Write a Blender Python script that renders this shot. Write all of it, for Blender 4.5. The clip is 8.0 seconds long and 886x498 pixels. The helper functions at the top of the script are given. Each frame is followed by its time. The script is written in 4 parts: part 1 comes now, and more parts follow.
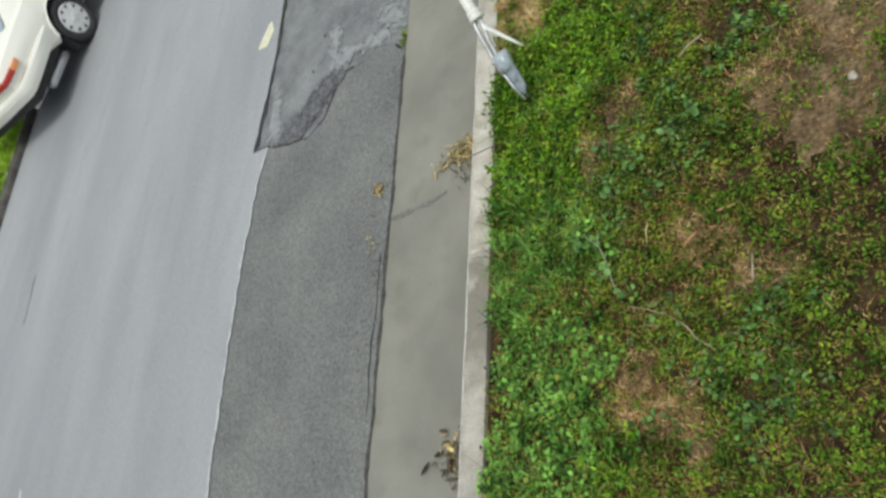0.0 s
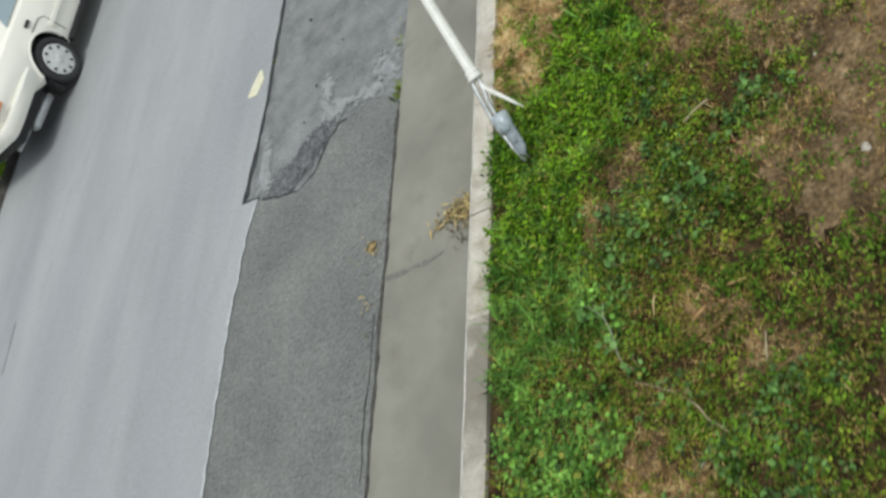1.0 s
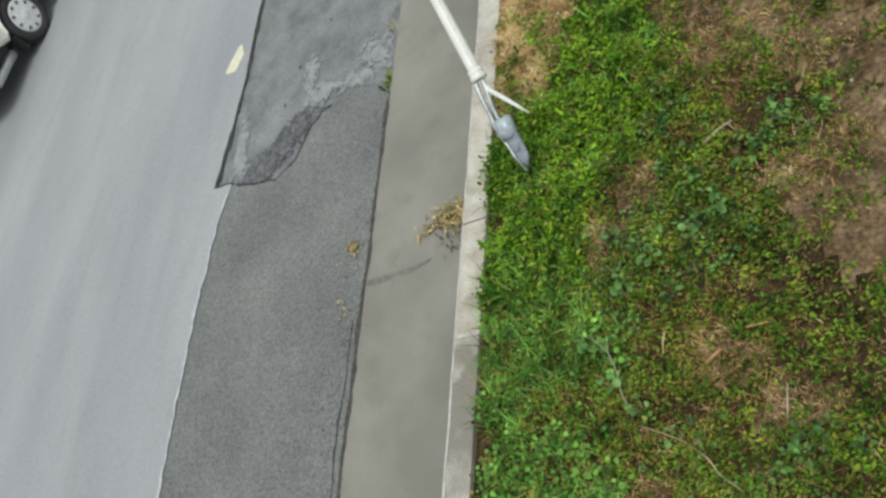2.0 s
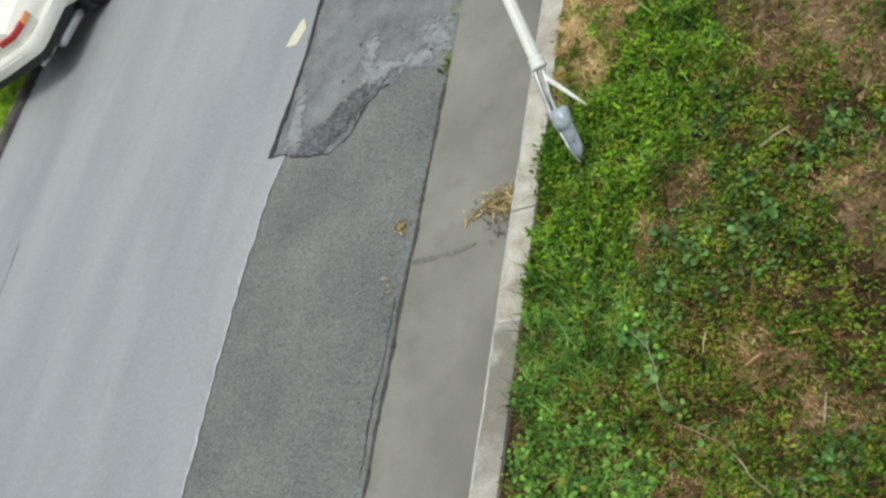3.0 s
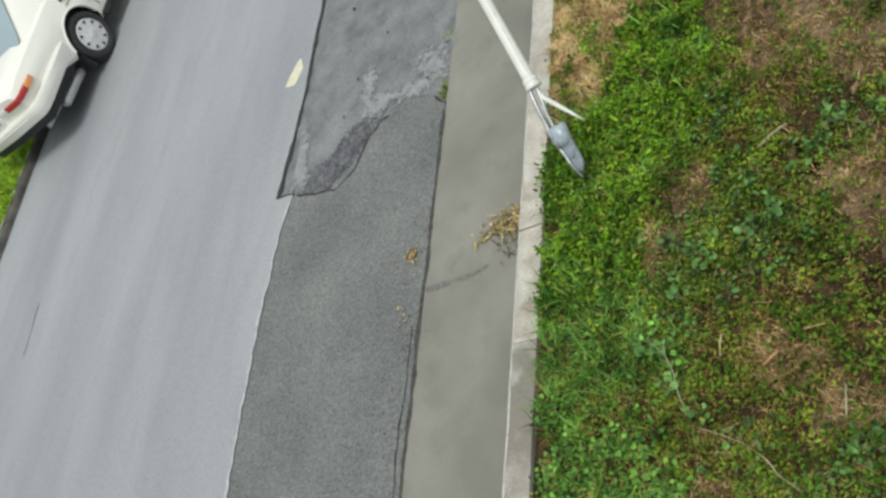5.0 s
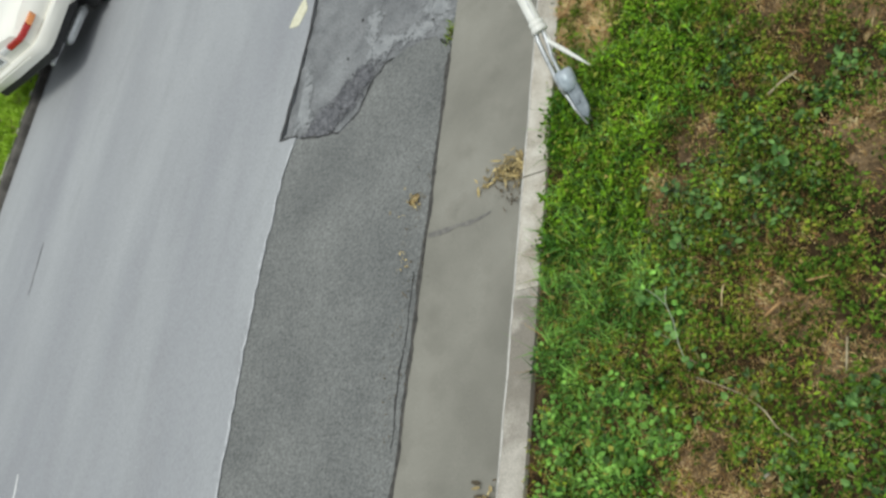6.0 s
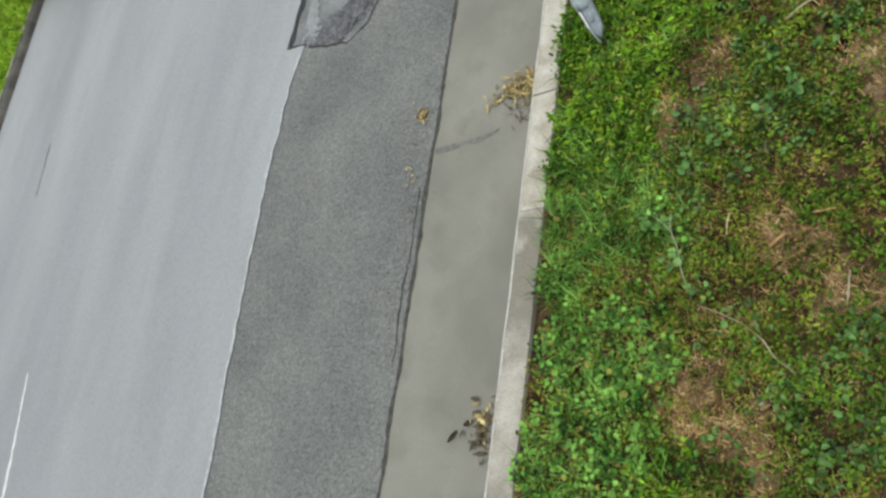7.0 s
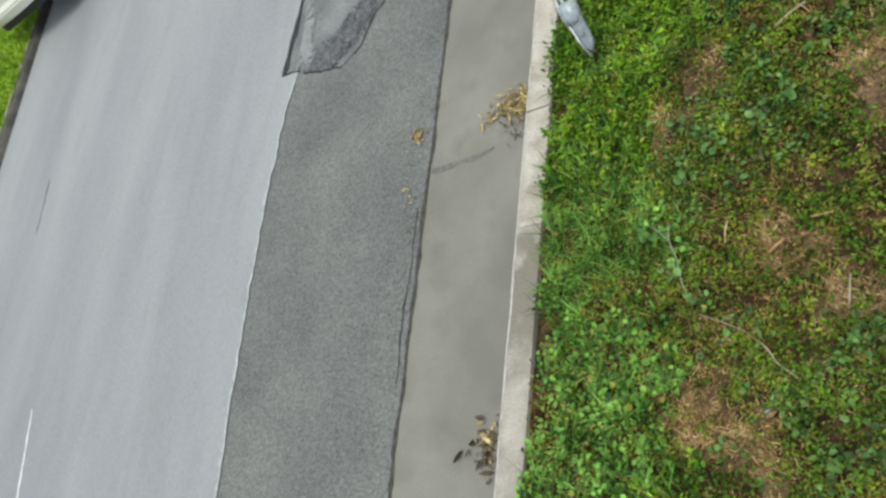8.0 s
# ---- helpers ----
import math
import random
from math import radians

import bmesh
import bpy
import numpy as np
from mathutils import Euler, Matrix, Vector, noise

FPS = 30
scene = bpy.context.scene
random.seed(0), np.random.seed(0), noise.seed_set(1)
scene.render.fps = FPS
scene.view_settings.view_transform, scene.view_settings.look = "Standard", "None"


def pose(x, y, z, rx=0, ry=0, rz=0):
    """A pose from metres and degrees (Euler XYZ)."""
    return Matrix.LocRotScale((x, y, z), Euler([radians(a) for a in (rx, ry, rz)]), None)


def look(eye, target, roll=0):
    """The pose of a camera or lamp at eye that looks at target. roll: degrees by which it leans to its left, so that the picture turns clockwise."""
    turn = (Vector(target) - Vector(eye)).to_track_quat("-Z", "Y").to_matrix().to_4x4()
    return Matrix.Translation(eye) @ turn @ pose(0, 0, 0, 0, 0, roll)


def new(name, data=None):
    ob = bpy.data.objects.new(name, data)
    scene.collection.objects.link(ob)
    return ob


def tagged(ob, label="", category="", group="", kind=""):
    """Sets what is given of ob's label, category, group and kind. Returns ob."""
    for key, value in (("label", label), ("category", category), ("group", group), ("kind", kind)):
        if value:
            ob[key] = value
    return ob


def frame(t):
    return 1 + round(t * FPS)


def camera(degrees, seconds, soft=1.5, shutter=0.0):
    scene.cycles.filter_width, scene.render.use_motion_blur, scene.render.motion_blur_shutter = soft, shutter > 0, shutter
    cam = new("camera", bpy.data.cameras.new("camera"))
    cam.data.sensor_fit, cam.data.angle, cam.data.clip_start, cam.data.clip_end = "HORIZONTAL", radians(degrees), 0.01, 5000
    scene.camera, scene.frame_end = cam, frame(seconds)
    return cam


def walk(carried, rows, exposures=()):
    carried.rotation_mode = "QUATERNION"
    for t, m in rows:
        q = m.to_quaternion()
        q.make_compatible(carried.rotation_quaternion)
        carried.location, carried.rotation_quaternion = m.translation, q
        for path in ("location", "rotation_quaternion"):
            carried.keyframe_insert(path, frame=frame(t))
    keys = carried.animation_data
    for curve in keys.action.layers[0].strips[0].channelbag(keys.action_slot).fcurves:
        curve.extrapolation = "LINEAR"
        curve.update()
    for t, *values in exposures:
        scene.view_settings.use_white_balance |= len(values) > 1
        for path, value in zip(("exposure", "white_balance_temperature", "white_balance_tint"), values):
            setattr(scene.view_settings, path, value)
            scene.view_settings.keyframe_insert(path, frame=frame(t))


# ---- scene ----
cam = camera(49.2, 8.0, soft=2.7, shutter=0.5)
PATH = [
    (0, (3.065, -3.180, 3.636), (0.076, -0.773, 0.430), -59.41),
    (0.3, (3.021, -3.240, 3.677), (0.060, -0.878, 0.413), -57.46),
    (0.5, (3.002, -3.242, 3.674), (-0.004, -1.018, 0.355), -59.85),
    (0.8, (3.010, -3.095, 3.670), (0.032, -0.762, 0.401), -60.89),
    (1, (2.966, -2.950, 3.658), (0.091, -0.400, 0.459), -57.52),
    (1.2, (2.913, -2.804, 3.637), (0.070, -0.264, 0.402), -57.10),
    (2.3, (2.674, -2.602, 3.581), (-0.119, -0.222, 0.185), -53.23),
    (2.5, (2.687, -2.603, 3.595), (-0.181, -0.274, 0.226), -52.97),
    (3, (2.700, -2.652, 3.632), (-0.245, -0.293, 0.352), -51.91),
    (3.5, (2.732, -2.649, 3.612), (-0.223, -0.288, 0.342), -56.16),
    (4, (2.752, -2.675, 3.628), (-0.181, -0.182, 0.437), -55.23),
    (4.2, (2.733, -2.692, 3.610), (-0.205, -0.187, 0.434), -53.92),
    (5.3, (2.753, -2.649, 3.657), (-0.254, -0.266, 0.451), -57.69),
    (5.5, (2.744, -2.643, 3.658), (-0.298, -0.383, 0.397), -57.21),
    (6, (2.747, -2.637, 3.611), (-0.328, -0.436, 0.341), -58.02),
    (6.5, (2.748, -2.604, 3.565), (-0.410, -0.669, 0.206), -59.89),
    (6.8, (2.738, -2.595, 3.606), (-0.425, -0.788, 0.180), -60.12),
    (7, (2.760, -2.584, 3.617), (-0.428, -0.822, 0.192), -60.87),
    (7.2, (2.731, -2.618, 3.649), (-0.412, -0.843, 0.189), -59.09),
    (7.5, (2.772, -2.597, 3.600), (-0.404, -0.672, 0.252), -61.48),
    (8, (2.766, -2.600, 3.582), (-0.418, -0.724, 0.214), -61.80),
]
walk(cam, [(t, look(eye, target, roll)) for t, eye, target, roll in PATH],
     exposures=[(0.0, 0.09, 6280, 5), (1.2, 0.12, 6280, 5), (2.3, 0.10, 6280, 5), (4.1, 0.20, 6280, 5), (5.4, 0.08, 6280, 5), (6.5, 0.08, 6280, 5), (7.0, 0.16, 6280, 5), (8.0, 0.23, 6280, 5)])

# ---- light: a bright overcast sky with a very soft sun ----
world = bpy.data.worlds.new("overcast_sky")
scene.world = world
world.use_nodes = True
wn, wl = world.node_tree.nodes, world.node_tree.links
back = wn["Background"]
sky = wn.new("ShaderNodeTexSky")
sky.sky_type = "NISHITA"
sky.sun_disc = False
sky.sun_elevation, sky.sun_rotation = radians(68), radians(135)
sky.dust_density, sky.air_density = 4.0, 1.0
cloud = wn.new("ShaderNodeMix")
cloud.data_type = "RGBA"
cloud.inputs["Factor"].default_value = 0.72
wl.new(sky.outputs["Color"], cloud.inputs["A"])
cloud.inputs["B"].default_value = (8.85, 8.95, 8.85, 1)
wl.new(cloud.outputs["Result"], back.inputs["Color"])
back.inputs["Strength"].default_value = 0.08
sun = new("sun", bpy.data.lights.new("sun", "SUN"))
sun.data.energy, sun.data.angle, sun.data.color = 1.6, radians(18), (1.0, 0.96, 0.9)
sun.matrix_world = look((5.7, -5.7, 20), (0, 0, 0))


# ---- materials ----
def material(name, dark, light, scale=20.0, rough=0.8, bump=0.3, depth=0.004, grain=140.0, speckle=0.0,
             stretch=(1, 1, 1), metal=0.0, third=None, island=0.0, piece=0.0, contrast=(0.35, 0.65), spec=0.5, trans=0.0, odd=None):
    m = bpy.data.materials.new(name)
    m.use_nodes = True
    n, l = m.node_tree.nodes, m.node_tree.links
    b = n["Principled BSDF"]
    b.inputs["Roughness"].default_value, b.inputs["Metallic"].default_value = rough, metal
    b.inputs["Specular IOR Level"].default_value = spec
    co = n.new("ShaderNodeTexCoord")
    mp = n.new("ShaderNodeMapping")
    mp.inputs["Scale"].default_value = stretch
    l.new(co.outputs["Object"], mp.inputs["Vector"])

    def noise_tex(s, detail=4.0):
        t = n.new("ShaderNodeTexNoise")
        t.inputs["Scale"].default_value, t.inputs["Detail"].default_value = s, detail
        l.new(mp.outputs["Vector"], t.inputs["Vector"])
        return t

    def mixed(a, c, f, kind="MIX"):
        x = n.new("ShaderNodeMix")
        x.data_type, x.blend_type = "RGBA", kind
        for sock, v in (("A", a), ("B", c), ("Factor", f)):
            if isinstance(v, (int, float)):
                x.inputs[sock].default_value = v
            elif isinstance(v, tuple):
                x.inputs[sock].default_value = (*v, 1)
            else:
                l.new(v, x.inputs[sock])
        return x.outputs["Result"]

    def ramp(v, lo, hi):
        r = n.new("ShaderNodeMapRange")
        r.inputs["From Min"].default_value, r.inputs["From Max"].default_value = lo, hi
        l.new(v, r.inputs["Value"])
        return r.outputs["Result"]

    col = mixed(dark, light, ramp(noise_tex(scale).outputs["Fac"], *contrast))
    if third:
        col = mixed(col, third[0], ramp(noise_tex(third[1], 6.0).outputs["Fac"], third[2], third[3]))
    fine = noise_tex(grain, 3.0)
    if speckle:
        col = mixed(col, mixed((0.0, 0.0, 0.0), (1.0, 1.0, 1.0), ramp(fine.outputs["Fac"], 0.3, 0.7)), speckle, "OVERLAY")
    if island:
        g = n.new("ShaderNodeNewGeometry")
        col = mixed(col, mixed((0.1, 0.1, 0.1), (0.88, 0.85, 0.78), g.outputs["Random Per Island"]), island, "OVERLAY")
    if odd:
        g = n.new("ShaderNodeNewGeometry")
        w = n.new("ShaderNodeTexWhiteNoise")
        w.noise_dimensions = "1D"
        l.new(g.outputs["Random Per Island"], w.inputs["W"])
        col = mixed(col, odd[0], ramp(w.outputs["Value"], 1 - odd[1], 1 - 0.6 * odd[1]))
    if piece:
        o = n.new("ShaderNodeObjectInfo")
        col = mixed(col, mixed((0.3, 0.3, 0.3), (0.7, 0.7, 0.7), o.outputs["Random"]), piece, "OVERLAY")
    l.new(col, b.inputs["Base Color"])
    if bump:
        u = n.new("ShaderNodeBump")
        u.inputs["Strength"].default_value, u.inputs["Distance"].default_value = bump, depth
        l.new(fine.outputs["Fac"], u.inputs["Height"])
        l.new(u.outputs["Normal"], b.inputs["Normal"])
    if trans:
        b.inputs["Subsurface Weight"].default_value = 0.0
        t = n.new("ShaderNodeBsdfTranslucent")
        l.new(col, t.inputs["Color"])
        s = n.new("ShaderNodeMixShader")
        s.inputs["Fac"].default_value = trans
        l.new(b.outputs["BSDF"], s.inputs[1])
        l.new(t.outputs["BSDF"], s.inputs[2])
        l.new(s.outputs["Shader"], n["Material Output"].inputs["Surface"])
    return m


ASPHALT_OLD = material("worn_pale_asphalt", (0.288, 0.296, 0.315), (0.362, 0.374, 0.386), 1.0, 0.55, 0.3, 0.003, 140, 0.16, (1, 0.25, 1), third=((0.275, 0.28, 0.292), 5.0, 0.5, 1.0))
ASPHALT_NEW = material("dark_asphalt", (0.138, 0.144, 0.140), (0.190, 0.196, 0.188), 1.4, 0.8, 0.8, 0.006, 80, 0.42, third=((0.26, 0.262, 0.245), 60.0, 0.62, 0.74))
ASPHALT_RAW = material("ravelled_asphalt", (0.13, 0.135, 0.14), (0.21, 0.215, 0.22), 6.0, 0.6, 0.8, 0.008, 95, 0.4, third=((0.27, 0.28, 0.285), 2.2, 0.4, 0.8))
ASPHALT_CHIP = material("loose_chippings", (0.090, 0.092, 0.100), (0.170, 0.172, 0.184), 14.0, 0.85, 1.0, 0.016, 60, 0.55)
SILT = material("dried_silt", (0.235, 0.245, 0.25), (0.31, 0.32, 0.325), 12.0, 0.5, 0.5, 0.004, 120, 0.25)
CONCRETE = material("gutter_concrete", (0.215, 0.209, 0.178), (0.29, 0.281, 0.242), 1.8, 0.75, 0.2, 0.002, 200, 0.14, spec=0.3, third=((0.185, 0.178, 0.150), 4.0, 0.55, 0.85), piece=0.12)
KERB = material("weathered_kerb_concrete", (0.34, 0.31, 0.26), (0.52, 0.49, 0.43), 7.0, 0.85, 0.5, 0.004, 160, 0.3, third=((0.25, 0.228, 0.19), 3.2, 0.48, 0.62), piece=0.15)
KERB_CLEAN = material("clean_kerb_concrete", (0.46, 0.42, 0.35), (0.60, 0.57, 0.50), 9.0, 0.85, 0.5, 0.004, 160, 0.3, third=((0.33, 0.29, 0.23), 6.0, 0.55, 0.75))
KERB_EDGE = material("pale_worn_concrete", (0.50, 0.48, 0.44), (0.70, 0.68, 0.63), 25.0, 0.8, 0.4, 0.003, 140, 0.2)
# Far kerb: this dark colour holds both dirt and the shade on its face.
KERB_DARK = material("dirty_shaded_kerb_concrete", (0.06, 0.055, 0.05), (0.15, 0.14, 0.125), 4.0, 0.85, 0.4, 0.004, 120, 0.25)
BASE = material("dark_subgrade", (0.03, 0.03, 0.03), (0.055, 0.052, 0.05), 20.0, 0.95, 0.6, 0.006, 90, 0.3)
SOIL = material("dry_brown_soil", (0.070, 0.048, 0.026), (0.215, 0.150, 0.082), 4.0, 0.95, 1.0, 0.014, 45, 0.5, spec=0.15, third=((0.31, 0.23, 0.14), 16.0, 0.54, 0.8))
SHADE_SOIL = material("shade_darkened_soil", (0.022, 0.015, 0.008), (0.075, 0.052, 0.026), 9.0, 0.95, 1.0, 0.014, 45, 0.5, spec=0.1)
FIELD = material("distant_grass_ground", (0.05, 0.085, 0.025), (0.10, 0.13, 0.04), 0.8, 0.95, 0.5, 0.02, 12, 0.2)
LAWN = material("thin_lawn", (0.045, 0.07, 0.010), (0.11, 0.125, 0.024), 2.2, 0.95, 1.0, 0.02, 45, 0.4, third=((0.15, 0.11, 0.06), 1.3, 0.5, 0.75))
FOOTPATH = material("footpath_concrete", (0.24, 0.22, 0.19), (0.33, 0.31, 0.27), 2.0, 0.85, 0.3, 0.003, 150, 0.2)
GRASS = material("lush_green_grass", (0.052, 0.135, 0.007), (0.245, 0.445, 0.030), 6.0, 0.6, 0, island=1.0, trans=0.08, spec=0.15, odd=((0.36, 0.42, 0.07), 0.08))
GRASS_MID = material("fresh_yellow_green_grass", (0.09, 0.155, 0.013), (0.28, 0.38, 0.042), 6.0, 0.6, 0, island=1.0, trans=0.08, spec=0.15, odd=((0.40, 0.32, 0.11), 0.12))
THATCH = material("brown_thatch", (0.11, 0.067, 0.026), (0.36, 0.235, 0.095), 6.0, 0.9, 0, island=1.0, spec=0.1)
GRASS_DARK = material("dark_green_leafy_grass", (0.038, 0.095, 0.010), (0.155, 0.275, 0.030), 6.0, 0.6, 0, island=1.0, trans=0.06, spec=0.15, odd=((0.26, 0.24, 0.07), 0.1))
GRASS_OLIVE = material("yellowish_green_grass", (0.085, 0.105, 0.015), (0.235, 0.26, 0.038), 6.0, 0.6, 0, island=1.0, trans=0.08, spec=0.15, odd=((0.33, 0.23, 0.09), 0.15))
STRAW = material("dry_straw_grass", (0.37, 0.25, 0.11), (0.72, 0.54, 0.28), 6.0, 0.8, 0, island=0.9, trans=0.06, spec=0.12)
CLOVER = material("clover_leaf", (0.055, 0.16, 0.022), (0.22, 0.44, 0.085), 6.0, 0.5, 0, island=1.0, trans=0.08, spec=0.25, odd=((0.34, 0.34, 0.06), 0.07))
WEED = material("blue_green_weed_leaf", (0.036, 0.095, 0.022), (0.145, 0.275, 0.08), 14.0, 0.5, 0, island=1.0, trans=0.06, spec=0.25, odd=((0.17, 0.18, 0.06), 0.08))
LIME = material("bright_far_grass", (0.22, 0.40, 0.02), (0.36, 0.58, 0.04), 3.0, 0.5, 0, island=0.5, trans=0.1, spec=0.3)
STRAW_PALE = material("bleached_straw_grass", (0.50, 0.36, 0.17), (0.85, 0.67, 0.38), 6.0, 0.8, 0, island=0.8, trans=0.08, spec=0.12)
STALK = material("pale_dry_stalk", (0.34, 0.28, 0.17), (0.5, 0.43, 0.28), 30.0, 0.75, 0.3, 0.001, 300, 0.2)
TWIG = material("pale_green_stem", (0.26, 0.31, 0.20), (0.40, 0.44, 0.31), 30.0, 0.7, 0.3, 0.001, 300, 0.2)
LEAF_TAN = material("dry_tan_leaf", (0.22, 0.165, 0.065), (0.52, 0.43, 0.21), 40.0, 0.7, 0.4, 0.002, 120, 0.25, island=0.9)
LEAF_ORANGE = material("orange_dry_straw", (0.34, 0.19, 0.07), (0.56, 0.36, 0.16), 40.0, 0.7, 0.4, 0.002, 120, 0.2)
LEAF_PALE = material("pale_dry_leaf", (0.44, 0.32, 0.14), (0.66, 0.54, 0.30), 50.0, 0.7, 0.4, 0.002, 120, 0.2)
LEAF_DARK = material("rotting_brown_leaf", (0.06, 0.048, 0.028), (0.15, 0.115, 0.068), 30.0, 0.8, 0.4, 0.002, 120, 0.2)
DIRT = material("dark_wet_dirt", (0.04, 0.038, 0.034), (0.085, 0.08, 0.072), 25.0, 0.8, 0.5, 0.003, 120, 0.3)
DUST = material("pale_dust", (0.37, 0.385, 0.40), (0.50, 0.515, 0.53), 20.0, 0.8, 0.4, 0.003, 140, 0.25)
PAPER = material("grubby_cream_paper", (0.62, 0.6, 0.42), (0.74, 0.72, 0.56), 18.0, 0.8, 0.4, 0.002, 60, 0.1)
STONE = material("pale_pebble", (0.36, 0.33, 0.27), (0.5, 0.46, 0.39), 40.0, 0.8, 0.4, 0.002, 150, 0.2)
DAMP = material("damp_sediment", (0.13, 0.125, 0.115), (0.22, 0.21, 0.19), 30.0, 0.6, 0.3, 0.002, 160, 0.2)
GUARD = material("white_plastic_guard", (0.74, 0.74, 0.68), (0.84, 0.84, 0.79), 9.0, 0.42, 0.1, 0.001, 120, 0.05, (1, 1, 0.3), third=((0.5, 0.49, 0.43), 14.0, 0.62, 0.8))
STEEL = material("dull_galvanised_steel", (0.42, 0.44, 0.45), (0.6, 0.62, 0.63), 25.0, 0.42, 0.2, 0.001, 200, 0.15, metal=0.75)
STEEL_DARK = material("dark_weathered_steel", (0.15, 0.18, 0.20), (0.30, 0.34, 0.37), 18.0, 0.5, 0.2, 0.001, 200, 0.2, metal=0.3)
STEEL_BLUE = material("grey_coated_clamp", (0.34, 0.40, 0.44), (0.50, 0.56, 0.60), 25.0, 0.4, 0.2, 0.001, 200, 0.12, metal=0.2)
PAINT = material("ivory_car_paint", (0.88, 0.865, 0.78), (0.91, 0.895, 0.82), 2.0, 0.16, 0, third=((0.74, 0.71, 0.60), 1.2, 0.6, 0.9))
TYRE = material("black_tyre_rubber", (0.018, 0.018, 0.02), (0.035, 0.035, 0.037), 30.0, 0.75, 0.4, 0.003, 90, 0.1)
HUBCAP = material("silver_plastic_hubcap", (0.62, 0.63, 0.62), (0.74, 0.75, 0.74), 20.0, 0.4, 0.05, 0.001, 100, 0.05, metal=0.3)
BLACK = material("black_plastic", (0.012, 0.012, 0.013), (0.025, 0.025, 0.027), 20.0, 0.6, 0.2, 0.001, 200, 0.1)
LAMP_RED = material("red_lamp_lens", (0.35, 0.02, 0.02), (0.5, 0.035, 0.03), 60.0, 0.15, 0.2, 0.001, 300)
LAMP_AMBER = material("amber_lamp_lens", (0.75, 0.26, 0.08), (0.85, 0.36, 0.14), 60.0, 0.15, 0.2, 0.001, 300)
LAMP_CLEAR = material("clear_lamp_lens", (0.62, 0.62, 0.62), (0.78, 0.78, 0.78), 60.0, 0.12, 0.2, 0.001, 300)
PLATE = material("white_plate", (0.7, 0.72, 0.72), (0.8, 0.82, 0.82), 20.0, 0.4, 0)
LINE = material("worn_road_paint", (0.62, 0.63, 0.63), (0.78, 0.79, 0.79), 14.0, 0.7, 0.4, 0.003, 150, 0.3)
# Base colour raised to pale blue-grey in place of the sky's reflection.
GLASS = material("sky_pale_car_glass", (0.30, 0.38, 0.42), (0.36, 0.45, 0.5), 1.0, 0.04, 0, spec=0.9)


# ---- mesh helpers ----
def link_mesh(name, bm, mat, smooth=False):
    me = bpy.data.meshes.new(name)
    bm.normal_update()
    bm.to_mesh(me)
    bm.free()
    me.materials.append(mat)
    if smooth:
        me.polygons.foreach_set("use_smooth", [True] * len(me.polygons))
    return new(name, me)


def part(name, bm, mat, parent, label="", smooth=False):
    ob = link_mesh(name, bm, mat, smooth)
    ob.parent = parent
    return tagged(ob, label)


def prism(outline, z0, z1, bm=None):
    bm = bm or bmesh.new()
    low = [bm.verts.new((x, y, z0)) for x, y in outline]
    top = [bm.verts.new((x, y, z1)) for x, y in outline]
    bm.faces.new(top)
    bm.faces.new(low[::-1])
    for i in range(len(outline)):
        j = (i + 1) % len(outline)
        bm.faces.new((low[i], low[j], top[j], top[i]))
    bmesh.ops.recalc_face_normals(bm, faces=bm.faces)
    return bm


def box(cx, cy, cz, sx, sy, sz, bevel=0.0, bm=None):
    bm = bm or bmesh.new()
    made = bmesh.ops.create_cube(bm, size=1, matrix=Matrix.Translation((cx, cy, cz)) @ Matrix.Diagonal((sx, sy, sz, 1)))
    if bevel:
        edges = {e for v in made["verts"] for e in v.link_edges}
        bmesh.ops.bevel(bm, geom=list(edges), offset=bevel, segments=2, affect="EDGES", profile=0.6)
    return bm


def tube(points, radii, sides=10, bm=None, cap=True):
    bm = bm or bmesh.new()
    pts = [Vector(p) for p in points]
    rings = []
    for i, p in enumerate(pts):
        d = (pts[min(i + 1, len(pts) - 1)] - pts[max(i - 1, 0)]).normalized()
        side = d.cross(Vector((0.31, 0.12, 0.94))).normalized()
        up = side.cross(d)
        r = radii[i] if isinstance(radii, (list, tuple)) else radii
        rings.append([bm.verts.new(p + r * (math.cos(a) * side + math.sin(a) * up)) for a in (2 * math.pi * k / sides for k in range(sides))])
    for a, b in zip(rings, rings[1:]):
        for k in range(sides):
            bm.faces.new((a[k], a[(k + 1) % sides], b[(k + 1) % sides], b[k]))
    if cap:
        bm.faces.new(rings[0][::-1])
        bm.faces.new(rings[-1])
    bmesh.ops.recalc_face_normals(bm, faces=bm.faces)
    return bm


def ragged(x, y0, y1, step, rough, seed=0.0):
    """Points along a line of constant x with an uneven edge."""
    n = max(2, int(abs(y1 - y0) / step))
    out = []
    for i in range(n + 1):
        y = y0 + (y1 - y0) * i / n
        out.append((x + rough * noise.noise((seed, y * 3.1, 0.4)) + 0.5 * rough * noise.noise((seed + 9, y * 13.0, 2.0)), y))
    return out


def jagged(points, step, rough, seed=0.0):
    out = []
    for (ax, ay), (bx, by) in zip(points, points[1:]):
        d = math.hypot(bx - ax, by - ay)
        n = max(1, int(d / step))
        for i in range(n):
            f = i / n
            x, y = ax + (bx - ax) * f, ay + (by - ay) * f
            w = rough * noise.noise((seed + x * 9, y * 9, 0.3)) * (1 if 0 < i else 0.4)
            out.append((x - w * (by - ay) / d, y + w * (bx - ax) / d))
    return out + [points[-1]]


# ---- ground, road, gutter and kerb ----
NEAR_Y, FAR_Y = -30.0, 46.0
GUTTER_X, SEAM_X, ROAD_L, KERB_TOP = -0.79, -2.32, -8.40, 0.142


